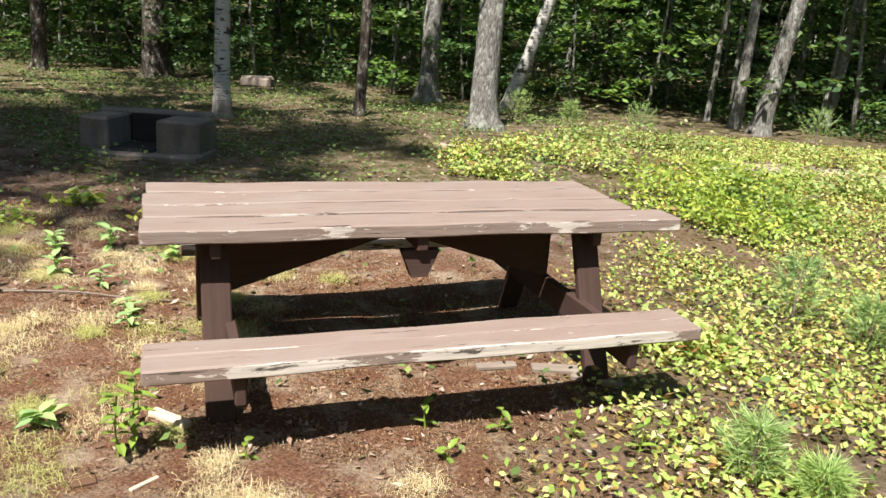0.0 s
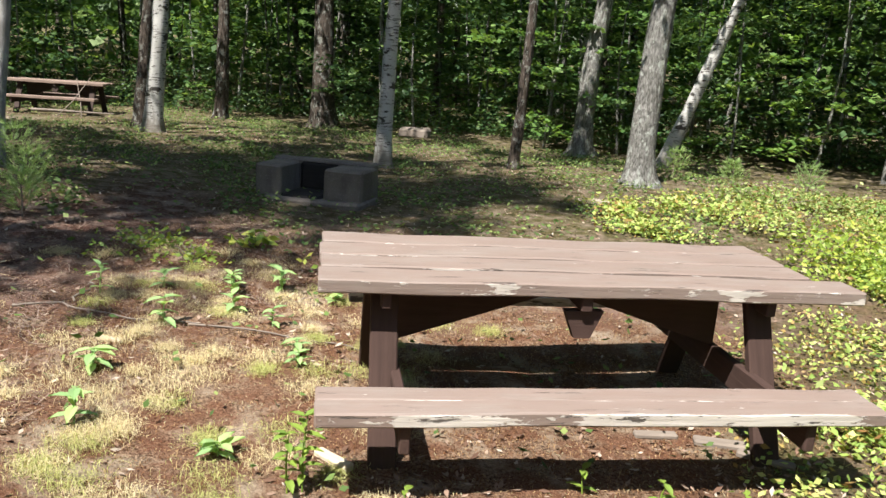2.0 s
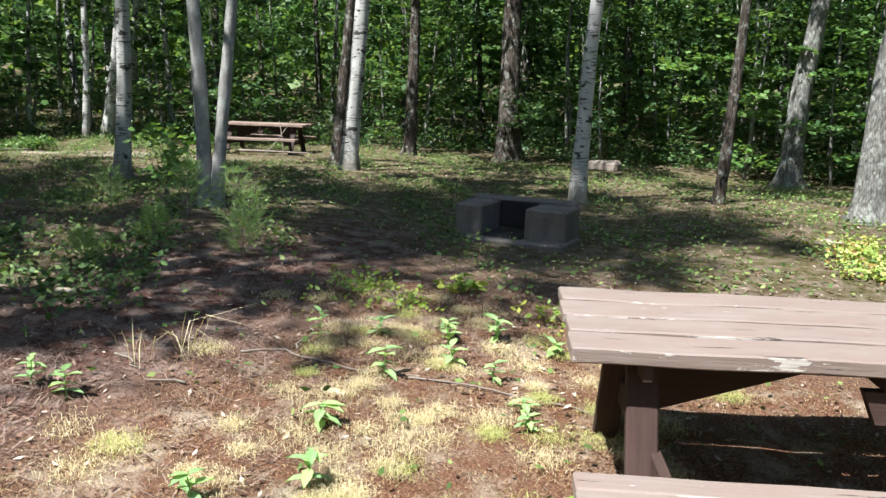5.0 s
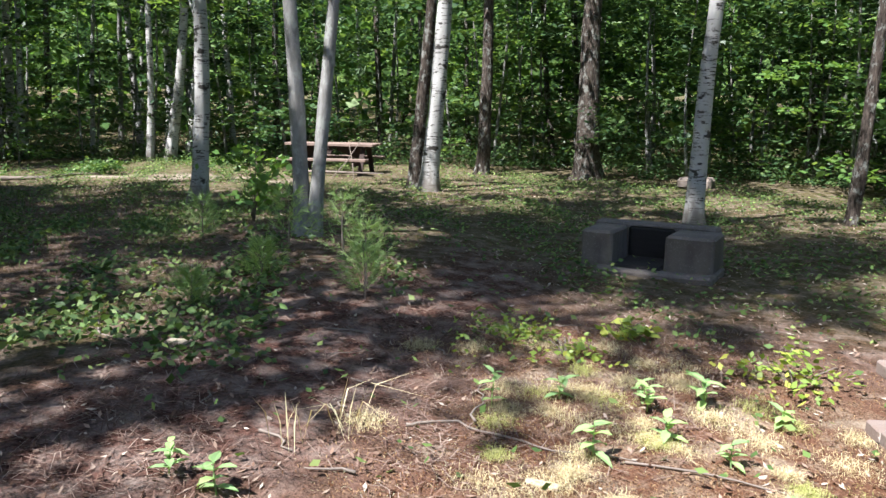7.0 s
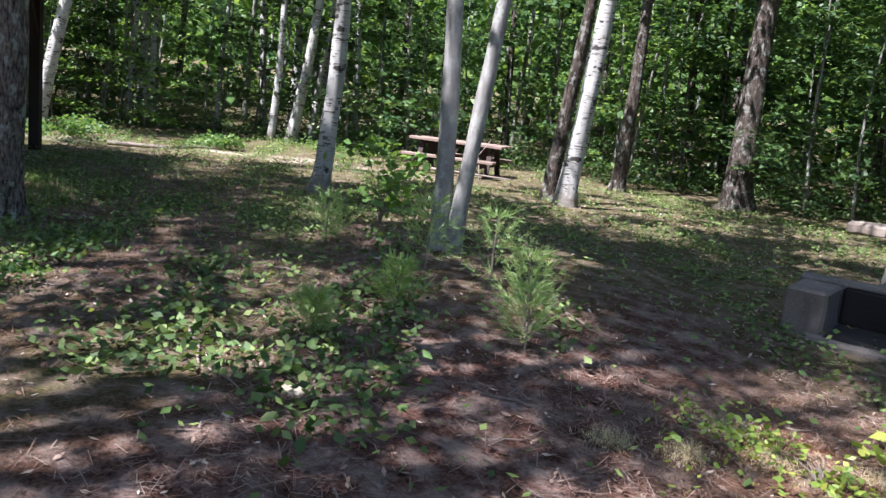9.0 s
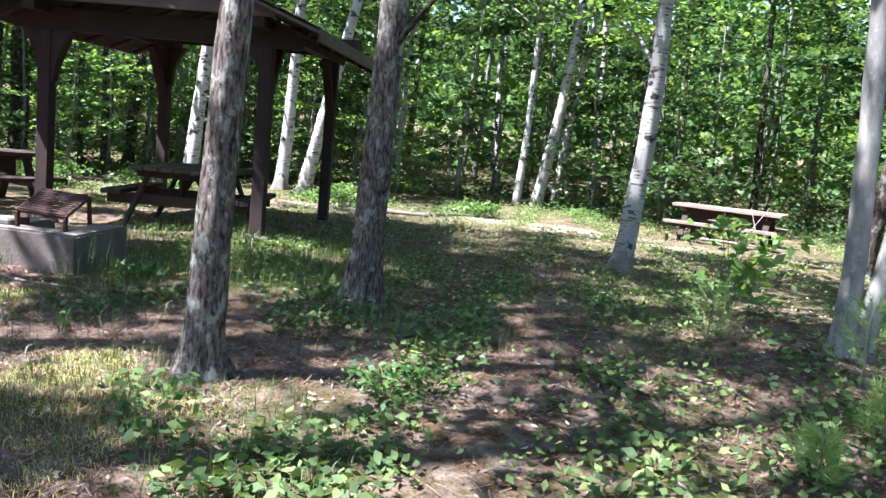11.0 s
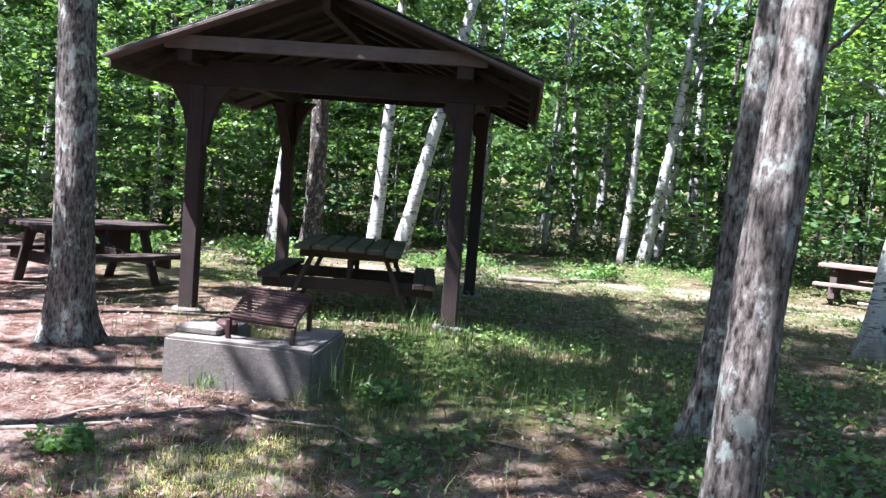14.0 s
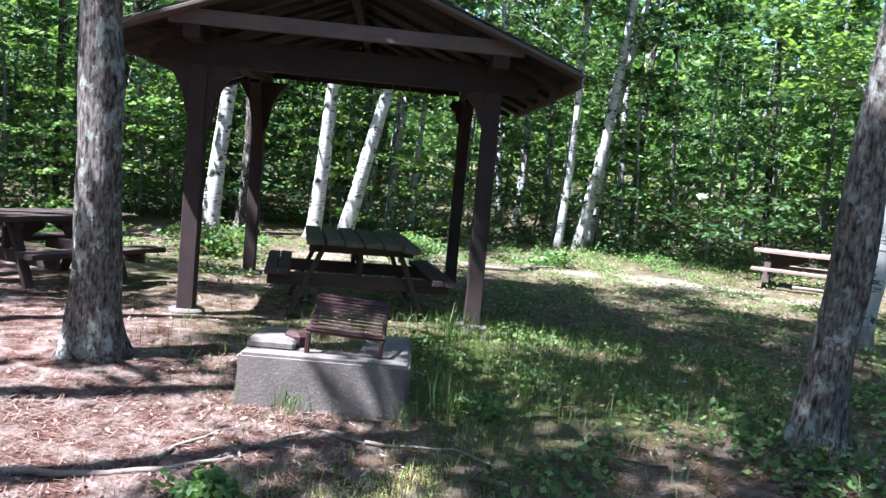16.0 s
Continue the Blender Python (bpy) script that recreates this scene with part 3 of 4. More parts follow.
cooking_grate(pose(gp.x, gp.y, 0.77, 0, 0, turn) @ pose(0, 0, 0, 24, 3, 0))

# ---------------------------------------------------------------- shelter
SU = Vector((0.616, 0.788, 0))
SV = Vector((-0.788, 0.616, 0))
SHELTER = Matrix(((SU.x, SV.x, 0, -13.407), (SU.y, SV.y, 0, 2.3415), (0, 0, 1, 0), (0, 0, 0, 1)))


def shelter():
    """Four posts, tie beams with knee braces and a low gable roof; its own x runs across the gable, y into depth from the front posts."""
    s = thing("picnic_shelter", SHELTER, "open picnic shelter of dark brown timber with a low gable roof", "shelter")
    deep, half, eave, ridge = 3.1, 1.34, 2.72, 3.49
    slope = (ridge - eave) / 2.02
    fb, bb = -0.45, deep + 0.45
    for x in (-half, half):
        for y in (0.0, deep):
            wx, wy = (SHELTER @ Vector((x, y, 0))).to_2d()
            g = lay(wx, wy)
            roof = 2.5 if y == 0 else 2.7
            beam("post", (x, y, g - 0.15), (x, y, roof), 0.15, 0.15, SHELTER_WOOD, s, up=(0, 1, 0))
            inward = 1 if x < 0 else -1
            for way, reach, drop in ((inward, 0.27, 0.6), (-inward, 0.22, 0.45)) if x < 0 else ((inward, 0.12, 0.3),):
                bm = bmesh.new()
                rim = [(0.0, roof - drop), (0.035, roof - drop + 0.02), (0.07, roof - drop * 0.55), (0.15, roof - drop * 0.25), (reach, roof), (0.0, roof)]
                sheets = [[bm.verts.new((x + way * (0.073 + dx), y + dy, z)) for dx, z in rim] for dy in (-0.05, 0.05)]
                bm.faces.new(sheets[0])
                bm.faces.new(sheets[1][::-1])
                for k in range(6):
                    bm.faces.new((sheets[0][k], sheets[1][k], sheets[1][(k + 1) % 6], sheets[0][(k + 1) % 6]))
                bmesh.ops.recalc_face_normals(bm, faces=bm.faces)
                part("knee_brace", bm, SHELTER_WOOD, s)
            ahead = 1 if y == 0 else -1
            beam("knee_brace", (x, y + 0.05 * ahead, 1.95), (x, y + 0.5 * ahead, 2.66), 0.09, 0.12, SHELTER_WOOD, s, up=(1, 0, 0))
            part("footing", tube_bm([(x, y, g - 0.15), (x, y, g + 0.03), (x, y, g + 0.05)], [0.17, 0.165, 0.14], 14, 0.1), CONCRETE, s, "round concrete footing")
    for x in (-half, half):
        beam("plate", (x, fb + 0.05, 2.75), (x, bb - 0.05, 2.75), 0.15, 0.14, SHELTER_WOOD, s)
    for y, z, tall in ((0.0, 2.625, 0.25), (deep, 2.95, 0.18)):
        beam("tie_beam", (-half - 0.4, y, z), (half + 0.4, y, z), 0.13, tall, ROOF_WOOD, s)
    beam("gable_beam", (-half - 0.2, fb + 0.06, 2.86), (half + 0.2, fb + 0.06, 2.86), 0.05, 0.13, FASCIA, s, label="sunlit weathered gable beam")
    for k in range(13):
        x = -1.5 + 3.0 * (k + 0.5) / 13
        h = eave + (ridge - eave) * (1 - abs(x) / 2.04) - 0.1
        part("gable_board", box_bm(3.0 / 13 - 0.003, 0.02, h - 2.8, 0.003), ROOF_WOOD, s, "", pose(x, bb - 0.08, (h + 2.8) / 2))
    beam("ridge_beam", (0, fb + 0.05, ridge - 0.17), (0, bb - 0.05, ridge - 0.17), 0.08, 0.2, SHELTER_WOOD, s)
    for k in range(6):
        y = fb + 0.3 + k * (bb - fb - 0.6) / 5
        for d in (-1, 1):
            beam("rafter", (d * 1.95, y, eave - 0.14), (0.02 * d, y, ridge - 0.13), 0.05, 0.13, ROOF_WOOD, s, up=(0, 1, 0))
    for d in (-1, 1):
        run = math.hypot(2.04, ridge - eave + 0.015)
        boards = 9
        for k in range(boards):
            a, b = k / boards, (k + 1) / boards
            p = Vector((d * 2.04 * (1 - (a + b) / 2), (fb + bb) / 2, eave + (ridge - eave) * (a + b) / 2 - 0.035))
            m = Matrix.Translation(p) @ pose(0, 0, 0, 0, math.degrees(math.atan(slope)) * d, 0)
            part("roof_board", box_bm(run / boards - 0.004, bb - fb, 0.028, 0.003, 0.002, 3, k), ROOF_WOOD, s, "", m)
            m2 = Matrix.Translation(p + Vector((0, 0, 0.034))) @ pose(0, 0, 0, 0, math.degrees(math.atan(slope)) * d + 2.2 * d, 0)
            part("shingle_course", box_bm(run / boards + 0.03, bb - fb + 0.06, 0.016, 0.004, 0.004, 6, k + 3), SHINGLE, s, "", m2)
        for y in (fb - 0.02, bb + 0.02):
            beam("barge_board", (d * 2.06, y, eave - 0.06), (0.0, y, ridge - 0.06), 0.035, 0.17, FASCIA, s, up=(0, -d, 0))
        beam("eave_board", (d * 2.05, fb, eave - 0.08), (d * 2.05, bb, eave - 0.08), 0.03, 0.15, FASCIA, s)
    return s


shelter()

# ---------------------------------------------------------------- trees


def crown_points(rng, n, clusters, spread, low, high):
    """Uneven clumps of leaf places between two heights."""
    c = np.stack([rng.normal(0, spread, clusters), rng.normal(0, spread, clusters), rng.uniform(low, high, clusters)], 1)
    which = rng.integers(0, clusters, n)
    return c[which] + rng.normal(0, 1, (n, 3)) * np.array([0.3, 0.3, 0.16]) * rng.uniform(0.5, 1.3, (clusters, 1))[which]


def tree(kind, x, y, r, bark, label, lean=(0, 0), tall=9.0, bow=0.15, flare=0.45, crown=True, sides=16, second=None, low=4.6, spread=1.35, leaves=1700, size=0.19, clumps=13, seed=None):
    seed = int(abs(x * 131 + y * 17)) % 9973 if seed is None else seed
    rng = np.random.default_rng(seed)
    t = thing(kind, pose(x, y, lay(x, y)), label, "tree")
    tops = []
    for n, (dx, dy, rr, ox, oy) in enumerate([(lean[0], lean[1], r, 0, 0)] + ([second] if second else [])):
        pts, rad = [], []
        hs = [-0.3, -0.1, 0.0, 0.06, 0.12, 0.2, 0.32, 0.5] + [0.5 + (tall - 0.5) * (k / 22) ** 1.2 for k in range(1, 23)]
        ph = rng.uniform(0, 6, 2)
        for z in hs:
            zz = max(z, 0)
            b = bow * r * 3
            pts.append((ox + dx * zz + b * (math.sin(zz * 0.9 + ph[0]) - math.sin(ph[0])), oy + dy * zz + b * (math.sin(zz * 0.8 + ph[1]) - math.sin(ph[1])), z))
            rad.append(rr * (1.0 - 0.72 * (zz / tall) ** 0.9) * (1.0 + 0.10 * math.exp(-zz / 0.5)))
        part("trunk", tube_bm(pts, rad, sides, 0.22, seed * 0.37, flare), bark, t, "", None, True)
        tops.append((pts, rad))
    if not crown:
        return t
    for k in range(6):
        pts, rad = tops[k % len(tops)]
        i = int(rng.integers(17, 27))
        a = rng.uniform(0, 2 * math.pi)
        p = Vector(pts[i])
        ln = rng.uniform(1.0, 2.0)
        q = p + Vector((math.cos(a) * ln * 0.5, math.sin(a) * ln * 0.5, ln * 0.35))
        e = p + Vector((math.cos(a + 0.3) * ln, math.sin(a + 0.3) * ln, ln * 0.6))
        part("limb", tube_bm([p, q, e], [rad[i] * 0.4, rad[i] * 0.25, 0.012], 7), bark, t, "", None, True)
    head = np.array(tops[0][0][-4])
    pos = crown_points(rng, leaves, clumps, spread, low, tall + 1.0) + np.array([head[0] * 0.8, head[1] * 0.8, 0])
    quads_object("crown", leaf_quads(rng, pos, size, 0.35), LEAF, t)
    return t


GREY, WHITE, DARKB = "grey rough-barked tree at the edge of the clearing", "white birch with dark horizontal marks on the bark", "dark-barked tree in the shade of the woods"
tree("birch_tree", -4.21, 10.14, 0.115, BARK_BIRCH, "white birch behind the concrete fireplace", (0.03, 0.0), 9, 0.1, 0.3, leaves=3600, spread=1.9, clumps=22)
tree("pine_tree", -8.74, 16.4, 0.27, BARK_DARK, DARKB, (0.0, 0.02), 11, 0.04, 0.5)
tree("birch_tree", -9.3, 11.25, 0.16, BARK_BIRCH, WHITE, (0.10, 0.0), 10, 0.12, 0.35, leaves=3200, spread=1.9, clumps=22)
tree("maple_tree", -9.85, 11.55, 0.125, BARK_DARK, DARKB, (0.08, 0.03), 10, 0.12, 0.3)
tree("oak_tree", -0.7, 10.85, 0.185, BARK_GREY, GREY, (0.03, 0.05), 10, 0.1, 0.6)
tree("birch_tree", -0.75, 14.6, 0.12, BARK_BIRCH, "slender birch leaning to one side", (0.33, 0.0), 9, 0.05, 0.2)
tree("oak_tree", -2.46, 15.85, 0.2, BARK_GREY, GREY, (0.04, 0.0), 11, 0.12, 0.7)
tree("maple_tree", -2.6, 11.27, 0.08, BARK_DARK, "thin dark sapling trunk", (0.05, 0.0), 8, 0.1, 0.2)
tree("maple_tree", 3.5, 13.4, 0.14, BARK_GREY, GREY, (0.16, 0.0), 10, 0.1, 0.3)
tree("maple_tree", 3.25, 14.1, 0.1, BARK_GREY, GREY, (0.04, 0.03), 10, 0.1, 0.3)
tree("maple_tree", 2.95, 15.2, 0.055, BARK_GREY, "thin grey sapling trunk", (0.03, 0), 8, 0.1, 0.1)
tree("maple_tree", 5.0, 15.3, 0.11, BARK_GREY, GREY, (0.1, 0), 10, 0.1, 0.3)
tree("maple_tree", 6.2, 17.0, 0.14, BARK_GREY, GREY, (0.12, 0), 10, 0.1, 0.3)
tree("maple_tree", -6.72, 5.77, 0.082, BARK_SMOOTH, "smooth grey tree forked into two trunks at the ground", (-0.05, 0.0), 9, 0.12, 0.5, second=(0.06, 0.04, 0.07, 0.1, 0.05), leaves=3200, clumps=18)
swept = tree("birch_tree", -10.6, 7.4, 0.125, BARK_BIRCH, "white birch with a swept foot", (0.065, 0.0), 9, 0.16, 0.55, leaves=2800, clumps=18)
part("limb", tube_bm([(0.15, 0.0, 2.5), (-0.5, 0.35, 2.95), (-1.3, 0.75, 3.2), (-2.0, 1.1, 3.3)], [0.03, 0.022, 0.014, 0.006], 7), BARK_SMOOTH, swept, "low spreading limb", None, True)
spray = np.random.default_rng(61)
knots = np.stack([spray.uniform(-2.1, -0.1, 16), spray.normal(0.7, 0.35, 16), spray.uniform(2.75, 3.9, 16)], 1)
quads_object("low_foliage", leaf_quads(spray, knots[spray.integers(0, 16, 750)] + spray.normal(0, 1, (750, 3)) * np.array([0.24, 0.24, 0.06]), 0.11, 0.7, 0.7), LEAF_SUN, swept, "sunlit yellow-green leaves of a low limb")
tree("hickory_tree", -7.83, 1.465, 0.105, BARK_SHAGGY, "shaggy-barked tree with pale lichen patches, close to the path", (0.035, 0.045), 8, 0.1, 0.85, low=4.6, leaves=2300, spread=1.7, clumps=16)
forked = tree("hickory_tree", -9.19, 3.1, 0.135, BARK_SHAGGY, "shaggy-barked tree with a flared foot", (0.03, 0.02), 9, 0.1, 0.6, leaves=3400, spread=2.0, clumps=22)
part("dead_limb", tube_bm([(0.08, 0.0, 1.95), (0.22, 0.05, 2.1), (0.35, 0.16, 2.33), (0.44, 0.23, 2.43), (0.58, 0.33, 2.63)], [0.03, 0.024, 0.018, 0.013, 0.005], 8, 0.2), BARK_DARK, forked, "bare dead branch", None, True)
tree("hickory_tree", -12.85, 0.02, 0.165, BARK_SHAGGY, "straight shaggy-barked tree beside the shelter", (-0.02, 0.0), 11, 0.05, 0.45, leaves=6500, spread=2.0, clumps=30, low=5.0)
tree("birch_tree", -20.9, 6.8, 0.15, BARK_BIRCH, WHITE, (0.08, 0.03), 10, 0.1, 0.3)
tree("birch_tree", -20.25, 7.1, 0.155, BARK_BIRCH, "leaning white birch behind the shelter", (0.13, 0.16), 10, 0.05, 0.3)
tree("birch_tree", -21.7, 4.95, 0.17, BARK_BIRCH, WHITE, (0.02, 0.05), 10, 0.1, 0.3)
tree("pine_tree", -21.85, 5.8, 0.22, BARK_DARK, DARKB, (0, 0.02), 11, 0.05, 0.3)
tree("birch_tree", -18.96, 12.15, 0.095, BARK_BIRCH, WHITE, (0.02, 0.03), 9, 0.1, 0.3)
tree("birch_tree", -18.75, 12.6, 0.15, BARK_BIRCH, WHITE, (0.08, 0.1), 10, 0.1, 0.3)
tree("birch_tree", -19.2, 13.5, 0.11, BARK_BIRCH, WHITE, (0.1, 0.1), 10, 0.1, 0.3)
tree("birch_tree", -23.0, 10.3, 0.1, BARK_BIRCH, WHITE, (0.03, 0.03), 9, 0.1, 0.2)
tree("birch_tree", -22.7, 10.8, 0.09, BARK_BIRCH, WHITE, (0.02, 0.02), 9, 0.1, 0.2)
tree("birch_tree", -21.9, 12.3, 0.07, BARK_BIRCH, WHITE, (0.02, 0.05), 9, 0.1, 0.2)
tree("pine_tree", -26.0, 1.8, 0.22, BARK_DARK, DARKB, (0.02, 0), 11, 0.05, 0.3)
tree("maple_tree", -26.5, 4.5, 0.16, BARK_DARK, DARKB, (0.05, 0.1), 10, 0.1, 0.3, second=(0.02, 0.0, 0.13, -0.5, -0.5))
tree("birch_tree", -28.5, 1.2, 0.16, BARK_BIRCH, WHITE, (0.0, 0.1), 10, 0.1, 0.3)
tree("birch_tree", -24.3, 11.3, 0.14, BARK_BIRCH, WHITE, (0.03, 0), 10, 0.1, 0.3)
tree("birch_tree", -23.7, 15.0, 0.13, BARK_BIRCH, WHITE, (-0.1, 0), 10, 0.1, 0.3)
tree("birch_tree", -24.5, 16.6, 0.17, BARK_BIRCH, WHITE, (0.02, 0), 10, 0.1, 0.3)
tree("maple_tree", -10.9, 15.4, 0.15, BARK_DARK, DARKB, (0.0, 0), 10, 0.1, 0.3)
# Trees behind the path, whose crowns shade the clearing's left half.
for k, (x, y, dx, dy, sp, tall, count) in enumerate((
        (-6.0, -2.3, 0.03, 0.10, 1.25, 16.5, 3800), (-5.9, -3.5, 0.0, 0.02, 0.72, 13.5, 900), (-7.1, -3.5, 0.0, 0.0, 1.1, 13.5, 500), (-14.7, -2.3, 0.0, 0.0, 1.6, 17.0, 5000), (-12.6, -2.9, 0.0, 0.0, 1.3, 17.0, 4600), (-16.6, -1.6, 0.0, 0.0, 1.6, 17.5, 2600),
        (-9.6, -4.2, 0.0, 0.05, 1.5, 13.0, 900), (-17.2, -6.2, 0.0, 0.0, 1.6, 12.5, 2600), (-4.9, -8.5, 0.0, 0.0, 1.2, 11.0, 2000),
        (-20.5, -4.0, 0.0, 0.0, 1.8, 12.0, 2400), (-8.0, -8.5, 0.0, 0.0, 1.6, 12.0, 2400), (-19.0, -6.5, 0.0, 0.0, 1.8, 11.0, 2600), (-11.5, -2.7, 0.0, 0.0, 0.8, 12.0, 2600), (-10.4, -3.9, 0.0, 0.0, 0.7, 12.5, 1900))):
    tree("maple_tree", x, y, 0.13, BARK_GREY, GREY, (dx, dy), tall, 0.1, 0.4, spread=sp, leaves=count, size=0.2, low=tall - 4.8, clumps=max(10, count // 150), seed=400 + k)

for k, (x, y, h) in enumerate(((-6.9, -4.7, 24.5), (-8.4, -6.2, 26.5), (-10.4, -6.5, 24.5), (-5.8, -5.4, 24.0))):
    tree("maple_tree", x, y, 0.19, BARK_GREY, "tall grey-barked forest tree with a high crown", (0.0, 0.0), h, 0.1, 0.4, spread=1.1, leaves=2100, size=0.26, low=h - 4.0, clumps=18, seed=430 + k)

# ---------------------------------------------------------------- woods
FOREST = np.random.default_rng(77)


def edge_radius(a):
    """How far the woods' edge lies from the clearing's middle, by compass angle."""
    d = np.degrees(a) % 360
    return 15.0 + 3.5 * smooth(110, 165, d) + 0.8 * np.sin(a * 7) + 0.5 * np.sin(a * 17 + 1)


def sapling_master(seed, tall, wide, leaves, size, mat):
    rng = np.random.default_rng(seed)
    t = thing("sapling", pose(0, 0, 0), "young leafy tree of the understorey at the woods' edge", "sapling", "understorey saplings")
    pts = [(0.12 * math.sin(z * 0.9 + seed), 0.12 * math.cos(z * 0.7 + seed), z) for z in (-0.2, 0.5, 1.3, 2.2, 3.2, tall)]
    part("stem", tube_bm(pts, [0.035, 0.032, 0.028, 0.022, 0.016, 0.006], 7), BARK_GREY, t, "", None, True)
    k = 30
    c = np.stack([rng.normal(0, wide, k), rng.normal(0, wide, k), 0.25 + (tall - 0.1) * rng.uniform(0, 1, k) ** 0.85], 1)
    w = rng.integers(0, k, leaves)
    pos = c[w] + rng.normal(0, 1, (leaves, 3)) * np.array([0.2, 0.2, 0.045]) * rng.uniform(0.6, 1.6, (k, 1))[w]
    quads_object("foliage", leaf_quads(rng, pos, size, 0.66, 0.7), mat, t)
    return t


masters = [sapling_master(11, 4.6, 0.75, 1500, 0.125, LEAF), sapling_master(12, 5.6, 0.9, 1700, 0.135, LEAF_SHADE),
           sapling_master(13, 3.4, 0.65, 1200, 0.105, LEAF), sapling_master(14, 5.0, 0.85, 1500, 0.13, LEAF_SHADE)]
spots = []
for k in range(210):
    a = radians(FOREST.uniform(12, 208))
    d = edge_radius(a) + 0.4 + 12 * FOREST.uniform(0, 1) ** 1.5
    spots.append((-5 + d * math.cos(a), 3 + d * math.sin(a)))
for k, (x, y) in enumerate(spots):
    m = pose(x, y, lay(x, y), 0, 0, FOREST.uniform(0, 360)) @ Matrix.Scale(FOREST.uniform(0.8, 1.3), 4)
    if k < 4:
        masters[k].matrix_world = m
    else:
        # Mostly shade-coloured saplings to the north and east, to darken that edge.
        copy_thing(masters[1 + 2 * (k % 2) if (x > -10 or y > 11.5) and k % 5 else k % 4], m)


# Bright sprays along the edge: sunlight is put into the leaf colour.
bright = tagged(sapling_master(15, 4.4, 0.8, 1200, 0.15, LEAF_SUN), "young maple with large leaves in a sunlit light green")
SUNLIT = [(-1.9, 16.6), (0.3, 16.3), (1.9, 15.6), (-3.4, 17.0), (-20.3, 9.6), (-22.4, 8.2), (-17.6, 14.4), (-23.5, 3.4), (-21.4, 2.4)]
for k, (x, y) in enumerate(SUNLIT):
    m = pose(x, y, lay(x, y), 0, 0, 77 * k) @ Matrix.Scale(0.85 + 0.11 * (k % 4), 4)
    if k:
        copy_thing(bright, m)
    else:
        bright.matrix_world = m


def woodland_master(seed, bark, label, r, leaves=200):
    t = tree("woodland_tree", -6 + seed * 0.7, 26, r, bark, label, (0.02 * seed - 0.03, 0.01), 12, 0.12, 0.25, leaves=leaves, size=0.26, spread=1.7, low=5.0, sides=9, seed=500 + seed)
    return tagged(t, group="woodland trees")


wm = [woodland_master(0, BARK_DARK, DARKB, 0.12), woodland_master(1, BARK_GREY, "grey trunk deep in the woods", 0.08), woodland_master(2, BARK_BIRCH, "white birch trunk deep in the woods", 0.09),
      woodland_master(3, BARK_DARK, DARKB, 0.07)]
thick = [woodland_master(4, BARK_DARK, DARKB, 0.11, 1800), woodland_master(5, BARK_GREY, "grey trunk deep in the woods", 0.075, 1800)]
for k in range(195):
    a = radians(FOREST.uniform(10, 210) if k < 130 else FOREST.uniform(210, 370))
    d = edge_radius(a) + 1.5 + 19 * FOREST.uniform(0, 1)
    x, y = -5 + d * math.cos(a), 3 + d * math.sin(a)
    copy_thing(thick[k % 2] if 35 < math.degrees(a) < 128 or k >= 150 else wm[k % 4], pose(x, y, lay(x, y), FOREST.uniform(-4, 4), FOREST.uniform(-4, 4), FOREST.uniform(0, 360)) @ Matrix.Scale(FOREST.uniform(0.8, 1.25), 4))


def far_woods():
    rng = np.random.default_rng(5)
    n = 130000
    a = rng.uniform(0, 2 * np.pi, n)
    d = edge_radius(a) + rng.uniform(9, 32, n)
    x, y = -5 + d * np.cos(a), 3 + d * np.sin(a)
    keep = ripple(x, y, 0.9) + rng.normal(0, 0.5, n) > -0.9
    x, y = x[keep], y[keep]
    z = land(x, y) + 10 * rng.uniform(0, 1, len(x)) ** 0.9
    quads_object("far_woods_foliage", leaf_quads(rng, np.stack([x, y, z], 1), 0.5, 0.5, 0.75), LEAF, None, "dense green foliage deep in the woods", "foliage", "stuff")


far_woods()


def understorey():
    """Low leafy growth that hides the ground between the stems."""
    rng = np.random.default_rng(15)
    n = 90000
    a = np.radians(rng.uniform(15, 205, n))
    d = edge_radius(a) - 0.3 + 9 * rng.uniform(0, 1, n) ** 1.4
    x, y = -5 + d * np.cos(a), 3 + d * np.sin(a)
    keep = ripple(x, y, 1.5) + rng.normal(0, 0.35, n) > -0.25
    x, y = x[keep], y[keep]
    z = land(x, y) + 0.05 + 0.75 * rng.uniform(0, 1, len(x)) ** 1.3 * np.clip(0.6 + ripple(x, y, 2.6), 0.15, 1.3)
    # The shade between the stems is put into the leaf colour.
    quads_object("undergrowth", leaf_quads(rng, np.stack([x, y, z], 1), 0.095, 0.6, 0.65), LEAF_SHADE, None, "low undergrowth between the stems, its green darkened as in shade", "undergrowth", "stuff")


understorey()


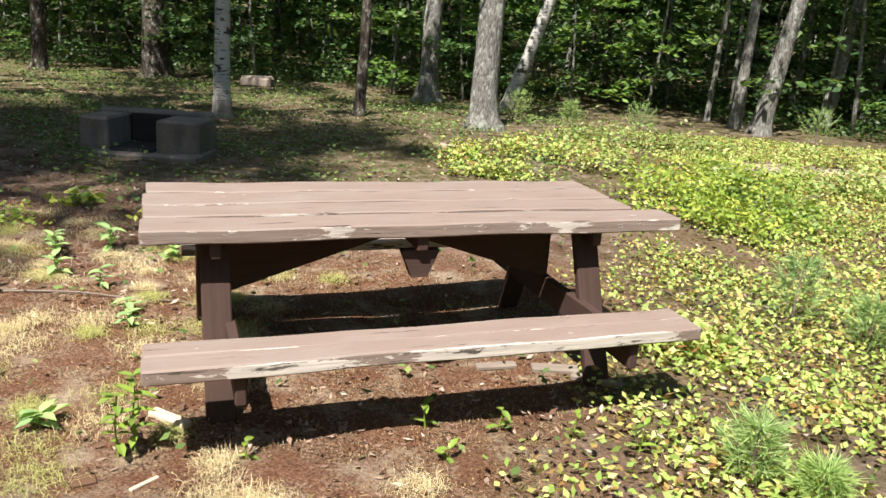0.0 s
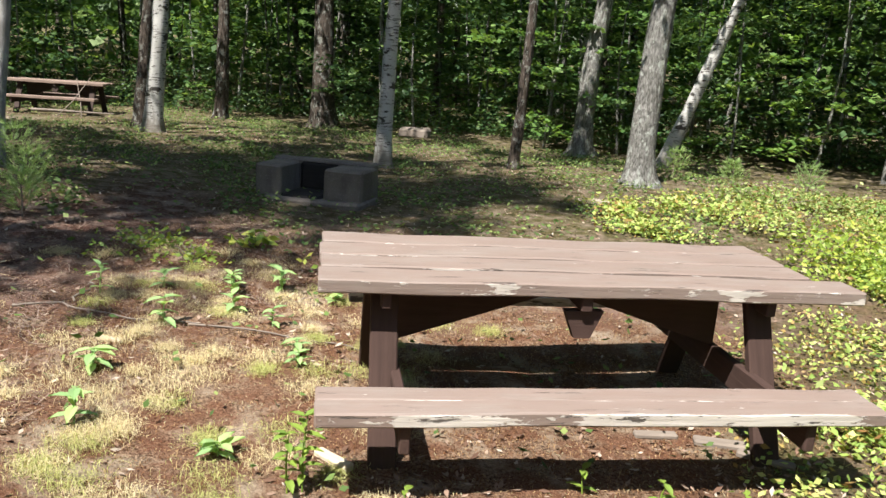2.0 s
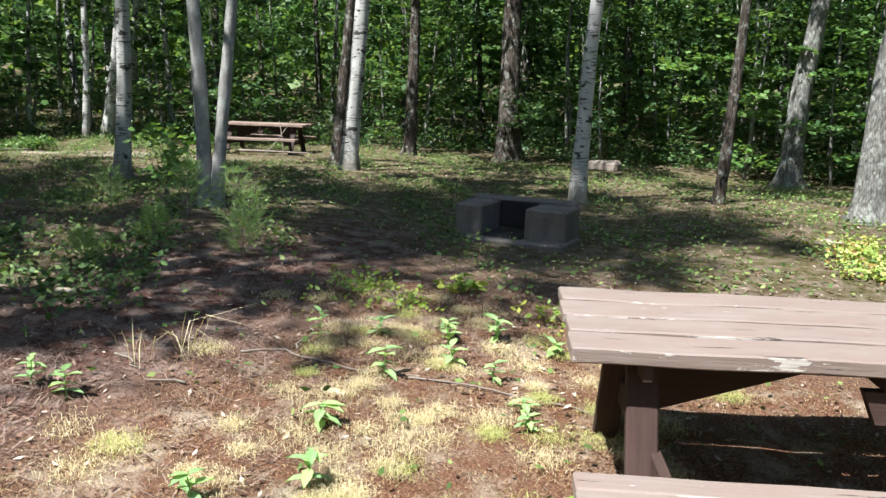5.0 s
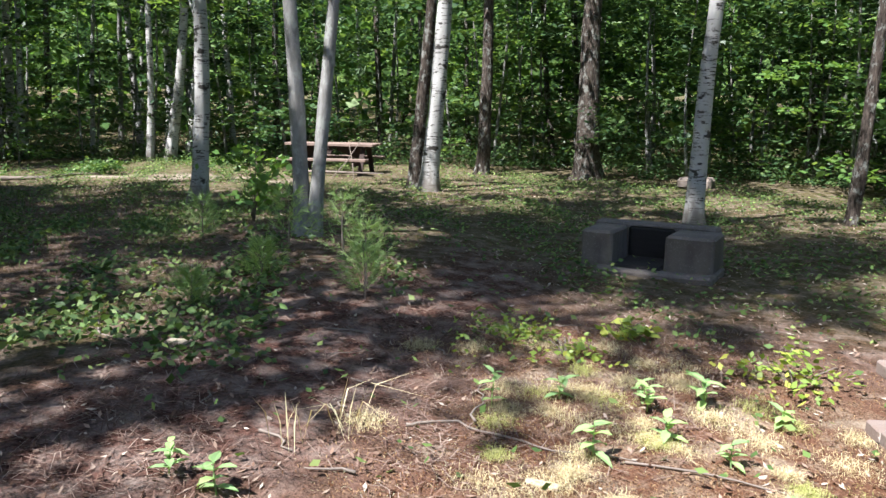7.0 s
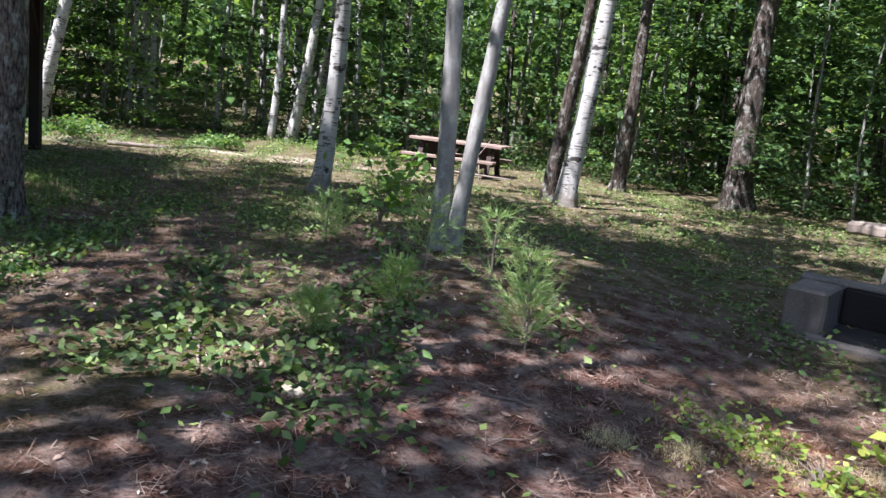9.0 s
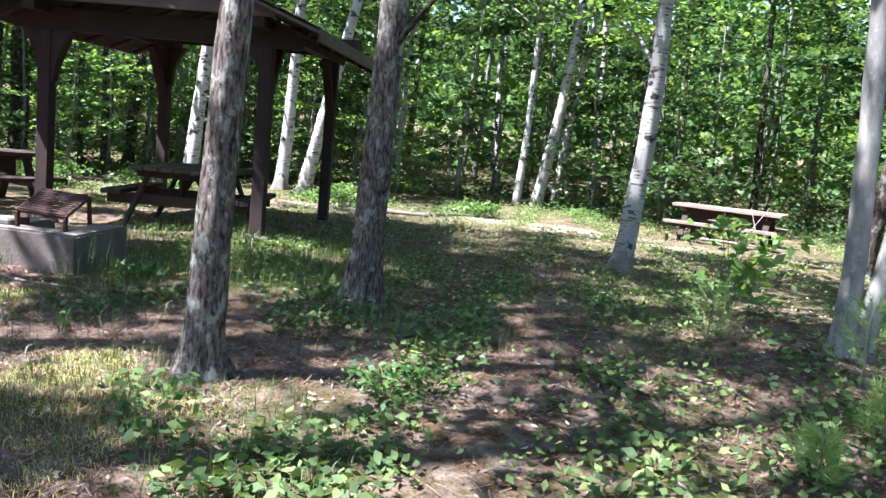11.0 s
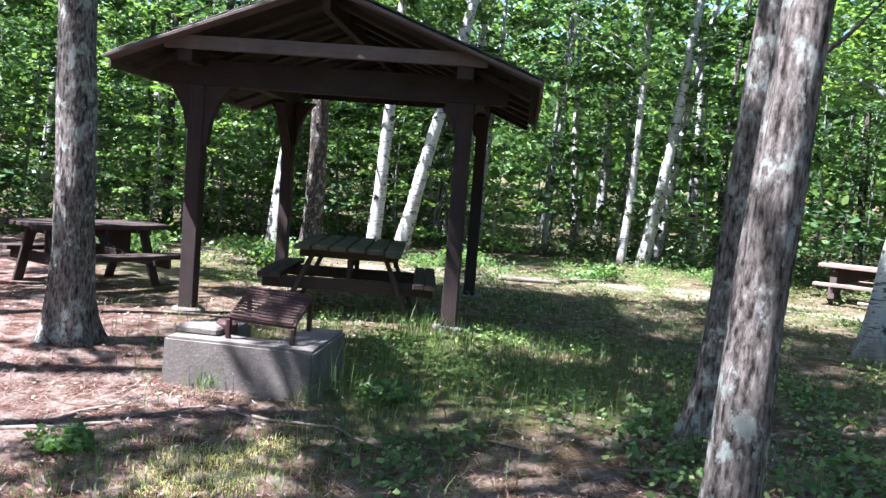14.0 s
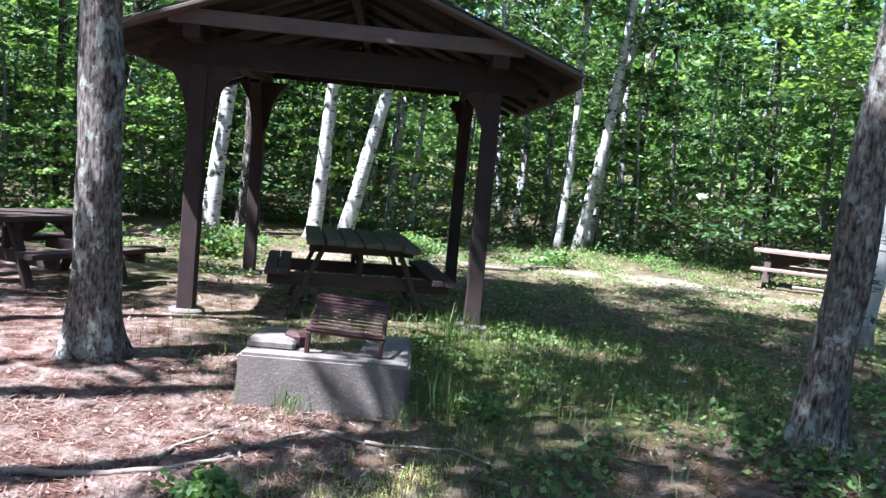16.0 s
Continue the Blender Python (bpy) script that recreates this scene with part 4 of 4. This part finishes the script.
def backdrop():
    """The woods going on beyond sight: a plain ring of dark green, far off."""
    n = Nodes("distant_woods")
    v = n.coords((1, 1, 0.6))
    # Noise paints leaf clumps and the shaded gaps between them on the ring.
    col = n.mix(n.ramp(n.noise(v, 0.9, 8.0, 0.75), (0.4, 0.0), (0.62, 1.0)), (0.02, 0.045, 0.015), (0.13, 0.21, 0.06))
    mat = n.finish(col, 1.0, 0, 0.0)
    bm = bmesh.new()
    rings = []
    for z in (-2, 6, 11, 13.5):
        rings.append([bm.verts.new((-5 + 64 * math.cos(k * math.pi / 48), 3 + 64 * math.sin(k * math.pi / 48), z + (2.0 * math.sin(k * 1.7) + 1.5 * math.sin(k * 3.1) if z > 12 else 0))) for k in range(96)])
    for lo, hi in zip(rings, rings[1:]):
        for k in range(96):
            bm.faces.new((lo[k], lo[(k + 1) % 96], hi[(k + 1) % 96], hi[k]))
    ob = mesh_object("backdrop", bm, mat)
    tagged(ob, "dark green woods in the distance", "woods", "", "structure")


backdrop()

# ---------------------------------------------------------------- ground cover


def scatter(rng, n, x0, x1, y0, y1, weight):
    x, y = rng.uniform(x0, x1, n), rng.uniform(y0, y1, n)
    keep = rng.uniform(0, 1, n) < weight(x, y)
    return x[keep], y[keep]


def lay_tufts(rng, count, lime):
    tufts = []
    while len(tufts) < count:
        tx, ty = rng.uniform(-3.8, 0.5), rng.uniform(0.5, 4.7)
        if rng.uniform() > dry_field(tx, ty) or (-0.7 < tx and ty > 2.3):
            continue
        m = int(rng.integers(220, 480))
        rr = rng.uniform(0.03, 0.075)
        fx, fy = tx + rng.normal(0, rr, m), ty + rng.normal(0, rr, m)
        tufts.append(blade_quads(rng, np.stack([fx, fy, land(fx, fy)], 1), 0.05, 0.0013, 1.9))
    quads_object("dry_grass_tufts", np.concatenate(tufts), LIME_GRASS if lime else DRY_GRASS, None,
                 "yellow-green tufts of fine grass" if lime else "low pale tufts of fine dry grass", "dry grass", "stuff")


def ground_cover():
    rng = np.random.default_rng(21)
    x, y = scatter(rng, 270000, 0.2, 8, 0.5, 12, lambda x, y: smooth(0.6, 1.5, x + 0.4 * ripple(x, y, 1.7) - 0.6 * smooth(4.5, 7, y)) * (0.5 + 0.5 * ripple(x, y, 2.3)) * (1 - sand_field(x, y)))
    z = land(x, y) + rng.uniform(0.01, 0.09, len(x))
    quads_object("ground_plants", leaf_quads(rng, np.stack([x, y, z], 1), 0.035, 0.5, 0.62), LEAF_GROUND, None, "carpet of small yellow-green broad-leaved plants in the sun", "ground plants", "stuff")
    x, y = scatter(rng, 290000, -20, 2, 2.2, 16, lambda x, y: green_field(x, y) * np.clip(0.35 + 0.75 * ripple(x, y, 1.9), 0.04, 1) * smooth(0.9, 0.2, x) * smooth(1.2, 2.4, np.hypot(x + 12.6, y - 12.4)) * (1 - sand_field(x, y)) + 0.02)
    z = land(x, y) + rng.uniform(0.01, 0.12, len(x))
    quads_object("woodland_plants", leaf_quads(rng, np.stack([x, y, z], 1), 0.047, 0.62, 0.65), LEAF_FLOOR, None, "low green plants covering the forest floor", "ground plants", "stuff")
    x, y = scatter(rng, 15000, -10.0, -4.2, 0.9, 5.5, lambda x, y: smooth(-0.1, 0.5, ripple(x, y, 1.4)) * smooth(-3.9, -5.6, x - 0.4 * (y - 2)))
    z = land(x, y) + rng.uniform(0.01, 0.1, len(x))
    quads_object("woodland_plants", leaf_quads(rng, np.stack([x, y, z], 1), 0.06, 0.5, 0.65), LEAF_FLOOR, None, "patches of small round-leaved plants among needles", "ground plants", "stuff")
    x, y = scatter(rng, 110000, -16, 6, -2.5, 13, lambda x, y: 0.45 + 0.4 * ripple(x, y, 1.2))
    z = land(x, y) + rng.uniform(0.002, 0.025, len(x))
    quads_object("leaf_litter", leaf_quads(rng, np.stack([x, y, z], 1), 0.042, 0.72, 0.4), LITTER, None, "scattered brown dead leaves and bits of bark", "leaf litter", "stuff")
    x, y = scatter(rng, 150000, -12.5, -2.0, -1.8, 6.5, lambda x, y: 0.12 + 0.6 * smooth(-0.4, 0.5, ripple(x, y, 1.1)))
    n = len(x)
    ang, ln = rng.uniform(0, np.pi, n), rng.uniform(0.025, 0.06, n)
    p = np.stack([x, y, land(x, y) + rng.uniform(0.004, 0.02, n)], 1)
    d = np.stack([np.cos(ang), np.sin(ang), rng.normal(0, 0.2, n)], 1) * ln[:, None]
    s = np.stack([-np.sin(ang), np.cos(ang), 0 * ang], 1) * 0.0018
    quads_object("needle_litter", np.stack([p - d - s, p + d - s, p + d + s, p - d + s], 1), NEEDLE_LITTER, None, "thin layer of fallen reddish brown pine needles", "needle litter", "stuff")
    x, y = scatter(rng, 16000, -3.8, 1.6, 0.3, 5.6, lambda x, y: dry_field(x, y) * np.clip(0.35 + 0.6 * ripple(x, y, 3.3), 0, 1))
    z = land(x, y) - 0.005
    quads_object("dry_stubble", blade_quads(rng, np.stack([x, y, z], 1), 0.02, 0.002, 1.8), DRY_GRASS, None, "short dry tan grass stubble", "dry grass", "stuff")
    x, y = scatter(rng, 170000, -3.9, 1.7, 0.3, 5.6, lambda x, y: dry_field(x, y) * np.clip(0.55 - 0.5 * ripple(x, y, 2.2), 0.12, 1))
    quads_object("brown_moss", blade_quads(rng, np.stack([x, y, land(x, y) - 0.004], 1), 0.02, 0.003, 1.7), BROWN_MOSS, None, "short reddish brown moss and dead stubble", "moss", "stuff")
    for count, lime in ((125, False), (45, True)):
        lay_tufts(rng, count, lime)
    x, y = scatter(rng, 46000, -15.5, -7.5, 0.2, 7, lambda x, y: smooth(2.6, 0.6, np.hypot(x + 11.4, (y - 3.0))) * 0.6 + 0.12 * smooth(-0.2, 0.4, ripple(x, y, 1.5)))
    quads_object("grass", blade_quads(rng, np.stack([x, y, land(x, y) - 0.01], 1), 0.2, 0.0032, 0.8), GRASS, None, "soft green grass round the fireplace and shelter", "grass", "stuff")
    x, y = scatter(rng, 16000, -10.5, -5.0, -1.6, 1.9, lambda x, y: smooth(-0.1, 0.4, ripple(x, y, 1.3)))
    quads_object("grass", blade_quads(rng, np.stack([x, y, land(x, y) - 0.01], 1), 0.09, 0.0035, 0.9), GRASS, None, "patchy short grass beside the path", "grass", "stuff")
    x, y = scatter(rng, 34000, -10.2, -6.4, -1.4, 1.3, lambda x, y: smooth(0.0, 0.5, ripple(x, y, 1.9)))
    quads_object("grass", blade_quads(rng, np.stack([x, y, land(x, y) - 0.01], 1), 0.06, 0.0022, 1.3), LIME_GRASS, None, "thin pale yellow-green grass in needle litter", "grass", "stuff")


ground_cover()

# ---------------------------------------------------------------- plants that stand singly


def pine_seedling(x, y, tall, seed):
    rng = np.random.default_rng(seed)
    t = thing("pine_seedling", facing(x, y, rng.uniform(0, 360)), "young pine seedling with soft green needles", "seedling")
    part("stem", tube_bm([(0, 0, -0.05), (0.01, 0, tall * 0.5), (0, 0.01, tall)], [0.012 * tall + 0.004, 0.008 * tall + 0.003, 0.002], 6), DEADWOOD, t)
    feet, tips = [], []
    for whorl in range(5):
        z = tall * (0.15 + 0.2 * whorl)
        for k in range(6 if whorl else 4):
            a = k * 1.05 + whorl * 0.5 + rng.uniform(-0.2, 0.2)
            ln = tall * (0.62 - 0.1 * whorl) * rng.uniform(0.55, 1.2)
            for s in np.linspace(0.35, 1.0, 5):
                p = np.array([math.cos(a) * ln * s, math.sin(a) * ln * s, z + 0.75 * ln * s * s])
                d = rng.normal(0, 0.8, (7, 3)) + 1.6 * np.array([math.cos(a), math.sin(a), 0.6])
                d /= np.linalg.norm(d, axis=1)[:, None]
                feet.append(np.repeat(p[None], 7, 0))
                tips.append(p + d * 0.07 * rng.uniform(0.7, 1.2, (7, 1)))
    f, e = np.concatenate(feet), np.concatenate(tips)
    side = np.cross(e - f, rng.normal(0, 1, e.shape))
    side *= 0.0022 / (np.linalg.norm(side, axis=1)[:, None] + 1e-9)
    quads_object("needles", np.stack([f - side, f + side, e + side * 0.3, e - side * 0.3], 1), NEEDLES, t)
    return t


def broad_leaf(length, width, droop):
    """A pointed, folded leaf of six faces that starts at the origin and runs along x."""
    bm = bmesh.new()
    rows = []
    for s, w in ((0.0, 0.06), (0.3, 0.9), (0.65, 0.85), (1.0, 0.03)):
        z = -droop * s * s * length
        rows.append([bm.verts.new((s * length, w * width / 2 * k, z + abs(k) * width * 0.14)) for k in (-1, 0, 1)])
    for a, b in zip(rows, rows[1:]):
        for k in (0, 1):
            bm.faces.new((a[k], a[k + 1], b[k + 1], b[k]))
    return bm


def weed(x, y, tall, mat, label, seed, leaf=0.09, pairs=4, kind="weed"):
    rng = random.Random(seed)
    t = thing(kind, facing(x, y, rng.uniform(0, 360)), label, "plant")
    part("stem", tube_bm([(0, 0, -0.03), (0.008, 0.004, tall * 0.5), (0.015, -0.01, tall)], [0.004, 0.0035, 0.002], 5), mat, t)
    me = None
    for k in range(pairs):
        z = tall * (0.25 + 0.75 * k / max(1, pairs - 1))
        for h in range(2 if k < pairs - 1 else 3):
            m = pose(0.01 * z / tall, 0, z, 0, 0, k * 90 + h * 180 + rng.uniform(-25, 25)) @ pose(0, 0, 0, 0, rng.uniform(-50, -5), 0) @ Matrix.Scale(rng.uniform(0.75, 1.15), 4)
            if me is None:
                ob = part("leaf", broad_leaf(leaf, leaf * 0.52, 0.5), mat, t, "", m)
                me = ob.data
            else:
                ob = new("leaf", me)
                ob.parent = t
                ob.matrix_local = m
    return t


def bush(x, y, wide, tall, mat, label, seed, n=900, leaf=0.05, kind="low_bush"):
    rng = np.random.default_rng(seed)
    t = thing(kind, facing(x, y, 0), label, "bush")
    for k in range(7):
        a = rng.uniform(0, 6.28)
        d = wide * rng.uniform(0.2, 0.8)
        part("twig", tube_bm([(0, 0, -0.03), (math.cos(a) * d * 0.5, math.sin(a) * d * 0.5, tall * 0.5), (math.cos(a) * d, math.sin(a) * d, tall * 0.85)], [0.006, 0.004, 0.002], 5), DEADWOOD, t)
    k = 26
    c = np.stack([rng.normal(0, wide * 0.48, k), rng.normal(0, wide * 0.48, k), rng.uniform(0.15, 0.85, k) * tall], 1)
    w = rng.integers(0, k, n)
    p = c[w] + rng.normal(0, 1, (n, 3)) * np.array([0.16, 0.16, 0.1]) * wide
    p[:, 2] = np.abs(p[:, 2]) + 0.01
    wx, wy = p[:, 0] + x, p[:, 1] + y
    p[:, 2] += land(wx, wy) - lay(x, y)
    quads_object("foliage", leaf_quads(rng, p, leaf, 0.5, 0.6), mat, t)
    return t


for k, (x, y, h) in enumerate(((-4.7, 4.45, 0.5), (-4.95, 4.75, 0.62), (-5.62, 5.2, 0.75), (-5.6, 4.27, 0.4), (-5.5, 3.55, 0.35), (-6.2, 5.1, 0.7), (-7.3, 5.0, 0.55), (1.4, 2.62, 0.3), (1.6, 2.5, 0.2), (1.98, 4.5, 0.5),
                               (2.3, 4.2, 0.35), (-0.3, 11.6, 0.6), (0.5, 11.5, 0.5), (4.1, 12.3, 0.7), (1.5, 11.8, 0.6))):
    pine_seedling(x, y, h * 0.72, 60 + k)

WEEDS = [(-2.98, 3.48, 0.24), (-2.77, 3.8, 0.16), (-2.32, 3.28, 0.2), (-2.43, 4.07, 0.14), (-2.14, 3.68, 0.15), (-2.15, 4.22, 0.18), (-1.83, 3.62, 0.13), (-1.78, 4.27, 0.1), (-2.18, 2.61, 0.13), (-1.38, 3.16, 0.1),
         (-1.85, 2.17, 0.2), (-3.29, 2.04, 0.17), (-3.54, 2.0, 0.18), (-2.13, 1.81, 0.14), (-1.2, 2.25, 0.08), (-1.51, 3.35, 0.09), (-2.35, 3.96, 0.17)]
for k, (x, y, h) in enumerate(WEEDS):
    weed(x, y, h * 0.75, LEAF_WEED, "small light green broad-leaved weed in dry grass", 90 + k, 0.072 + 0.012 * (k % 3), 4)
for k, (x, y, h) in enumerate(((-0.39, 2.28, 0.07), (0.46, 2.72, 0.09), (0.18, 2.67, 0.1), (0.75, 2.75, 0.1), (1.0, 2.7, 0.12), (0.3, 2.45, 0.05))):
    weed(x, y, h, LEAF_LIME, "single sprout with a few round leaves", 120 + k, 0.055, 2, "sprout")
weed(-0.78, 2.2, 0.3, LEAF_LIME, "bright yellow-green leafy weed beside the bench", 131, 0.065, 8)
weed(-0.82, 2.16, 0.24, LEAF_LIME, "bright yellow-green leafy weed beside the bench", 132, 0.06, 6)
bush(-2.88, 4.92, 0.17, 0.13, LEAF_LIME, "small yellow-green plant with lobed leaves", 140, 45, 0.085, "leafy_plant")
bush(-1.84, 4.85, 0.3, 0.15, LEAF_LIME, "bright lime-green leafy bush in the sun", 141, 180, 0.05, "leafy_plant")
bush(-3.45, 4.4, 0.34, 0.1, LEAF_LIME, "low fern-like green plant at the edge of shade", 142, 300, 0.04)
bush(-3.02, 4.38, 0.22, 0.09, LEAF_LIME, "low fern-like green plant at the edge of shade", 143, 150, 0.04)
for k, (x, y, w, h) in enumerate(((1.6, 7.3, 0.75, 0.26), (2.35, 7.2, 0.7, 0.26), (2.0, 6.6, 0.55, 0.2), (2.4, 8.4, 0.6, 0.2), (3.4, 8.2, 0.6, 0.2), (0.2, 8.9, 0.5, 0.18), (-0.6, 8.4, 0.45, 0.16), (1.0, 8.6, 0.6, 0.2),
                                  (3.8, 9.9, 0.6, 0.22), (0.9, 9.8, 0.8, 0.25), (1.3, 3.9, 0.3, 0.16), (-0.2, 7.6, 0.4, 0.14), (2.0, 10.4, 0.7, 0.2))):
    bush(x, y, w, h, LEAF_LIME if k < 4 else LEAF_GROUND, "low spreading bright green bush in full sun", 150 + k, int(1900 * w), 0.05)
for k, (x, y, w, h) in enumerate(((-16.0, 11.6, 0.4, 0.35), (-10.38, -0.3, 0.16, 0.1), (-10.7, 1.7, 0.2, 0.12), (-8.2, 6.4, 0.5, 1.0), (-17.0, 9.5, 0.5, 0.3), (-18.5, 3.6, 0.8, 0.4), (-19.5, 1.8, 0.9, 0.5),
                                  (-7.2, 2.3, 0.3, 0.18), (-18.0, 7.0, 0.8, 0.4))):
    bush(x, y, w, h, LEAF_SUN if k in (0, 3) else LEAF, "leafy green shrub growing from the forest floor", 180 + k, 260 if k == 3 else int(1500 * w) + 100, 0.12 if k == 3 else 0.08 if w > 0.4 else 0.045)


def long_grass(x, y, seed, tall=0.4, n=26, mat=None):
    rng = np.random.default_rng(seed)
    t = thing("grass_clump", facing(x, y, 0), "clump of long arching grass blades", "grass")
    f = np.stack([rng.normal(0, 0.035, n), rng.normal(0, 0.035, n), np.full(n, -0.01)], 1)
    quads_object("blade_tuft", blade_quads(rng, f, tall, 0.004, 0.95), mat or GRASS, t)


for k, (x, y, h) in enumerate(((-10.62, 1.28, 0.42), (-10.7, 1.5, 0.3), (-10.75, 1.12, 0.22), (-11.2, 0.6, 0.18), (-12.0, 2.6, 0.4), (-11.7, 3.0, 0.38), (-12.3, 2.9, 0.42))):
    long_grass(x, y, 200 + k, h)
long_grass(-3.24, 2.7, 211, 0.42, 9, DRY_GRASS)
long_grass(-3.37, 2.47, 212, 0.34, 7, DRY_GRASS)

# ---------------------------------------------------------------- fallen wood


def stick(points, r, label, mat=None, kind="fallen_branch", lift=0.012, seed=0):
    """A branch lying along plan points."""
    pts = []
    for a, b in zip(points, points[1:]):
        for s in np.linspace(0, 1, 6)[:-1]:
            x, y = a[0] + (b[0] - a[0]) * s, a[1] + (b[1] - a[1]) * s
            pts.append((x + 0.02 * math.sin(9 * s + seed), y + 0.02 * math.cos(7 * s + seed), lay(x, y) + lift))
    pts.append((points[-1][0], points[-1][1], lay(*points[-1]) + lift))
    n = len(pts)
    c = Vector(pts[n // 2])
    bm = tube_bm([Vector(p) - c for p in pts], [r * (1 - 0.7 * i / n) for i in range(n)], 7, 0.3, seed)
    ob = mesh_object(kind, bm, mat or DEADWOOD)
    ob.location = c
    ob.data.shade_smooth()
    return tagged(ob, label, "branch")


BARE = "bare grey fallen branch on the ground"
stick([(-3.16, 2.99), (-3.01, 3.2), (-2.59, 3.21), (-2.16, 3.37)], 0.009, BARE, seed=1)
stick([(-2.9, 3.2), (-3.05, 3.5), (-3.17, 3.66)], 0.006, BARE, lift=0.05, seed=2)
stick([(-2.2, 3.35), (-1.5, 3.55), (-1.2, 3.6)], 0.006, BARE, seed=3)
stick([(-11.06, -0.91), (-10.82, -0.52), (-10.68, -0.03), (-10.76, 0.14)], 0.02, BARE, seed=4)
stick([(-10.76, 0.14), (-10.86, 0.6), (-10.6, 0.73)], 0.014, BARE, seed=5)
stick([(-10.6, 0.73), (-10.31, 1.13), (-9.78, 1.28)], 0.011, BARE, seed=6)
stick([(-10.9, -0.3), (-11.1, 0.1), (-11.05, 0.3)], 0.013, BARE, seed=7)
stick([(-6.01, 3.1), (-5.5, 2.85), (-4.98, 2.8)], 0.01, BARE, seed=8)
stick([(-6.9, 4.16), (-6.5, 4.3), (-6.2, 4.1)], 0.01, BARE, seed=9)
stick([(-5.2, 3.3), (-4.74, 3.02)], 0.008, BARE, seed=10)
stick([(-9.0, 2.3), (-8.87, 2.68)], 0.012, BARE, seed=11)
stick([(-16.9, 7.2), (-16.3, 8.0), (-16.5, 9.3)], 0.05, "pale fallen log at the edge of the woods", seed=12, lift=0.04)
stick([(-19.0, 8.9), (-19.4, 10.4), (-20.0, 11.8)], 0.03, BARE, seed=13)
stick([(-13.7, 12.6), (-13.0, 12.9), (-12.0, 13.2)], 0.035, "slanting fallen branch beside a picnic table", seed=14, lift=0.1)
for k, (a, b) in enumerate((((-12.45, 12.75, 0.0), (-13.1, 13.3, 0.7)), ((-12.9, 12.5, 0.0), (-12.8, 13.3, 0.74)))):
    a, b = Vector(a) + Vector((0, 0, lay(a[0], a[1]))), Vector(b) + Vector((0, 0, lay(b[0], b[1])))
    ob = mesh_object("leaning_branch", tube_bm([Vector((0, 0, -0.03)), (b - a) * 0.5 + Vector((0.03, 0, -0.05)), (b - a) * 1.1], [0.012, 0.01, 0.005], 7, 0.3, k), DEADWOOD)
    ob.location = a
    ob.data.shade_smooth()
    tagged(ob, "bare grey branch leaning on a picnic table", "branch")
RUBBLE = random.Random(8)
for k in range(70):
    x, y = (RUBBLE.uniform(-12.0, -6.0), RUBBLE.uniform(-1.4, 2.2)) if k % 2 else (RUBBLE.uniform(-7.5, -3.0), RUBBLE.uniform(2.4, 5.5))
    a, ln = RUBBLE.uniform(0, 6.3), RUBBLE.uniform(0.08, 0.3)
    stick([(x, y), (x + ln * math.cos(a), y + ln * math.sin(a))], RUBBLE.uniform(0.003, 0.008), "short bare twig lying on the litter", kind="twig", lift=0.012, seed=k)


def chunk(x, y, sx, sy, sz, yaw, mat, label, kind="wood_chunk", category="wood", seed=0):
    ob = mesh_object(kind, box_bm(sx, sy, sz, min(sx, sy, sz) * 0.25, min(sx, sy, sz) * 0.12, 5, seed), mat)
    ob.matrix_world = facing(x, y, yaw, lay(x, y) + sz * 0.4)
    return tagged(ob, label, category)


chunk(-0.78, 2.44, 0.2, 0.05, 0.035, -20, PALE_WOOD, "pale splinter of split wood in dry grass", seed=1)
chunk(0.72, 3.42, 0.36, 0.07, 0.03, 12, DEADWOOD, "rotten split plank under the bench", seed=2)
chunk(0.38, 3.36, 0.2, 0.05, 0.025, 25, DEADWOOD, "rotten split plank under the bench", seed=3)
chunk(0.85, 3.33, 0.24, 0.05, 0.03, -8, DEADWOOD, "rotten split plank under the bench", seed=4)
chunk(-0.85, 2.0, 0.08, 0.05, 0.012, 40, LITTER, "curled brown dead leaf on the ground", "dead_leaf", "leaf", 5)
chunk(-0.66, 2.05, 0.11, 0.015, 0.012, 65, PALE_WOOD, "pale splinter of split wood in dry grass", seed=6)
chunk(-0.85, 8.86, 0.3, 0.08, 0.07, -10, PALE_WOOD, "short bleached log lying among green plants", "short_log", "log", 7)
chunk(-6.0, 15.5, 0.7, 0.3, 0.24, -6, DEADWOOD, "pale cut block of wood at the edge of the woods", "wood_block", "log", 8)
chunk(-2.38, 2.93, 0.14, 0.04, 0.02, 10, PALE_WOOD, "pale bark scrap lying in dry grass", "bark_scrap", "bark", 9)
chunk(-4.9, 3.0, 0.12, 0.08, 0.03, 30, PALE_WOOD, "pale bark scrap lying on needles", "bark_scrap", "bark", 10)
chunk(-8.52, 0.06, 0.1, 0.08, 0.06, 0, CONCRETE, "small grey stone in short grass", "stone", "stone", 11)
chunk(-11.55, 0.86, 0.16, 0.12, 0.1, 0, IRON, "rusty iron bracket on the fireplace", "iron_bracket", "bracket", 12).location.z = 0.58
chunk(-11.6, 0.72, 0.3, 0.26, 0.06, turn, CONCRETE, "loose flat piece of concrete lying on the fireplace", "loose_block", "concrete", 13).location.z = 0.565
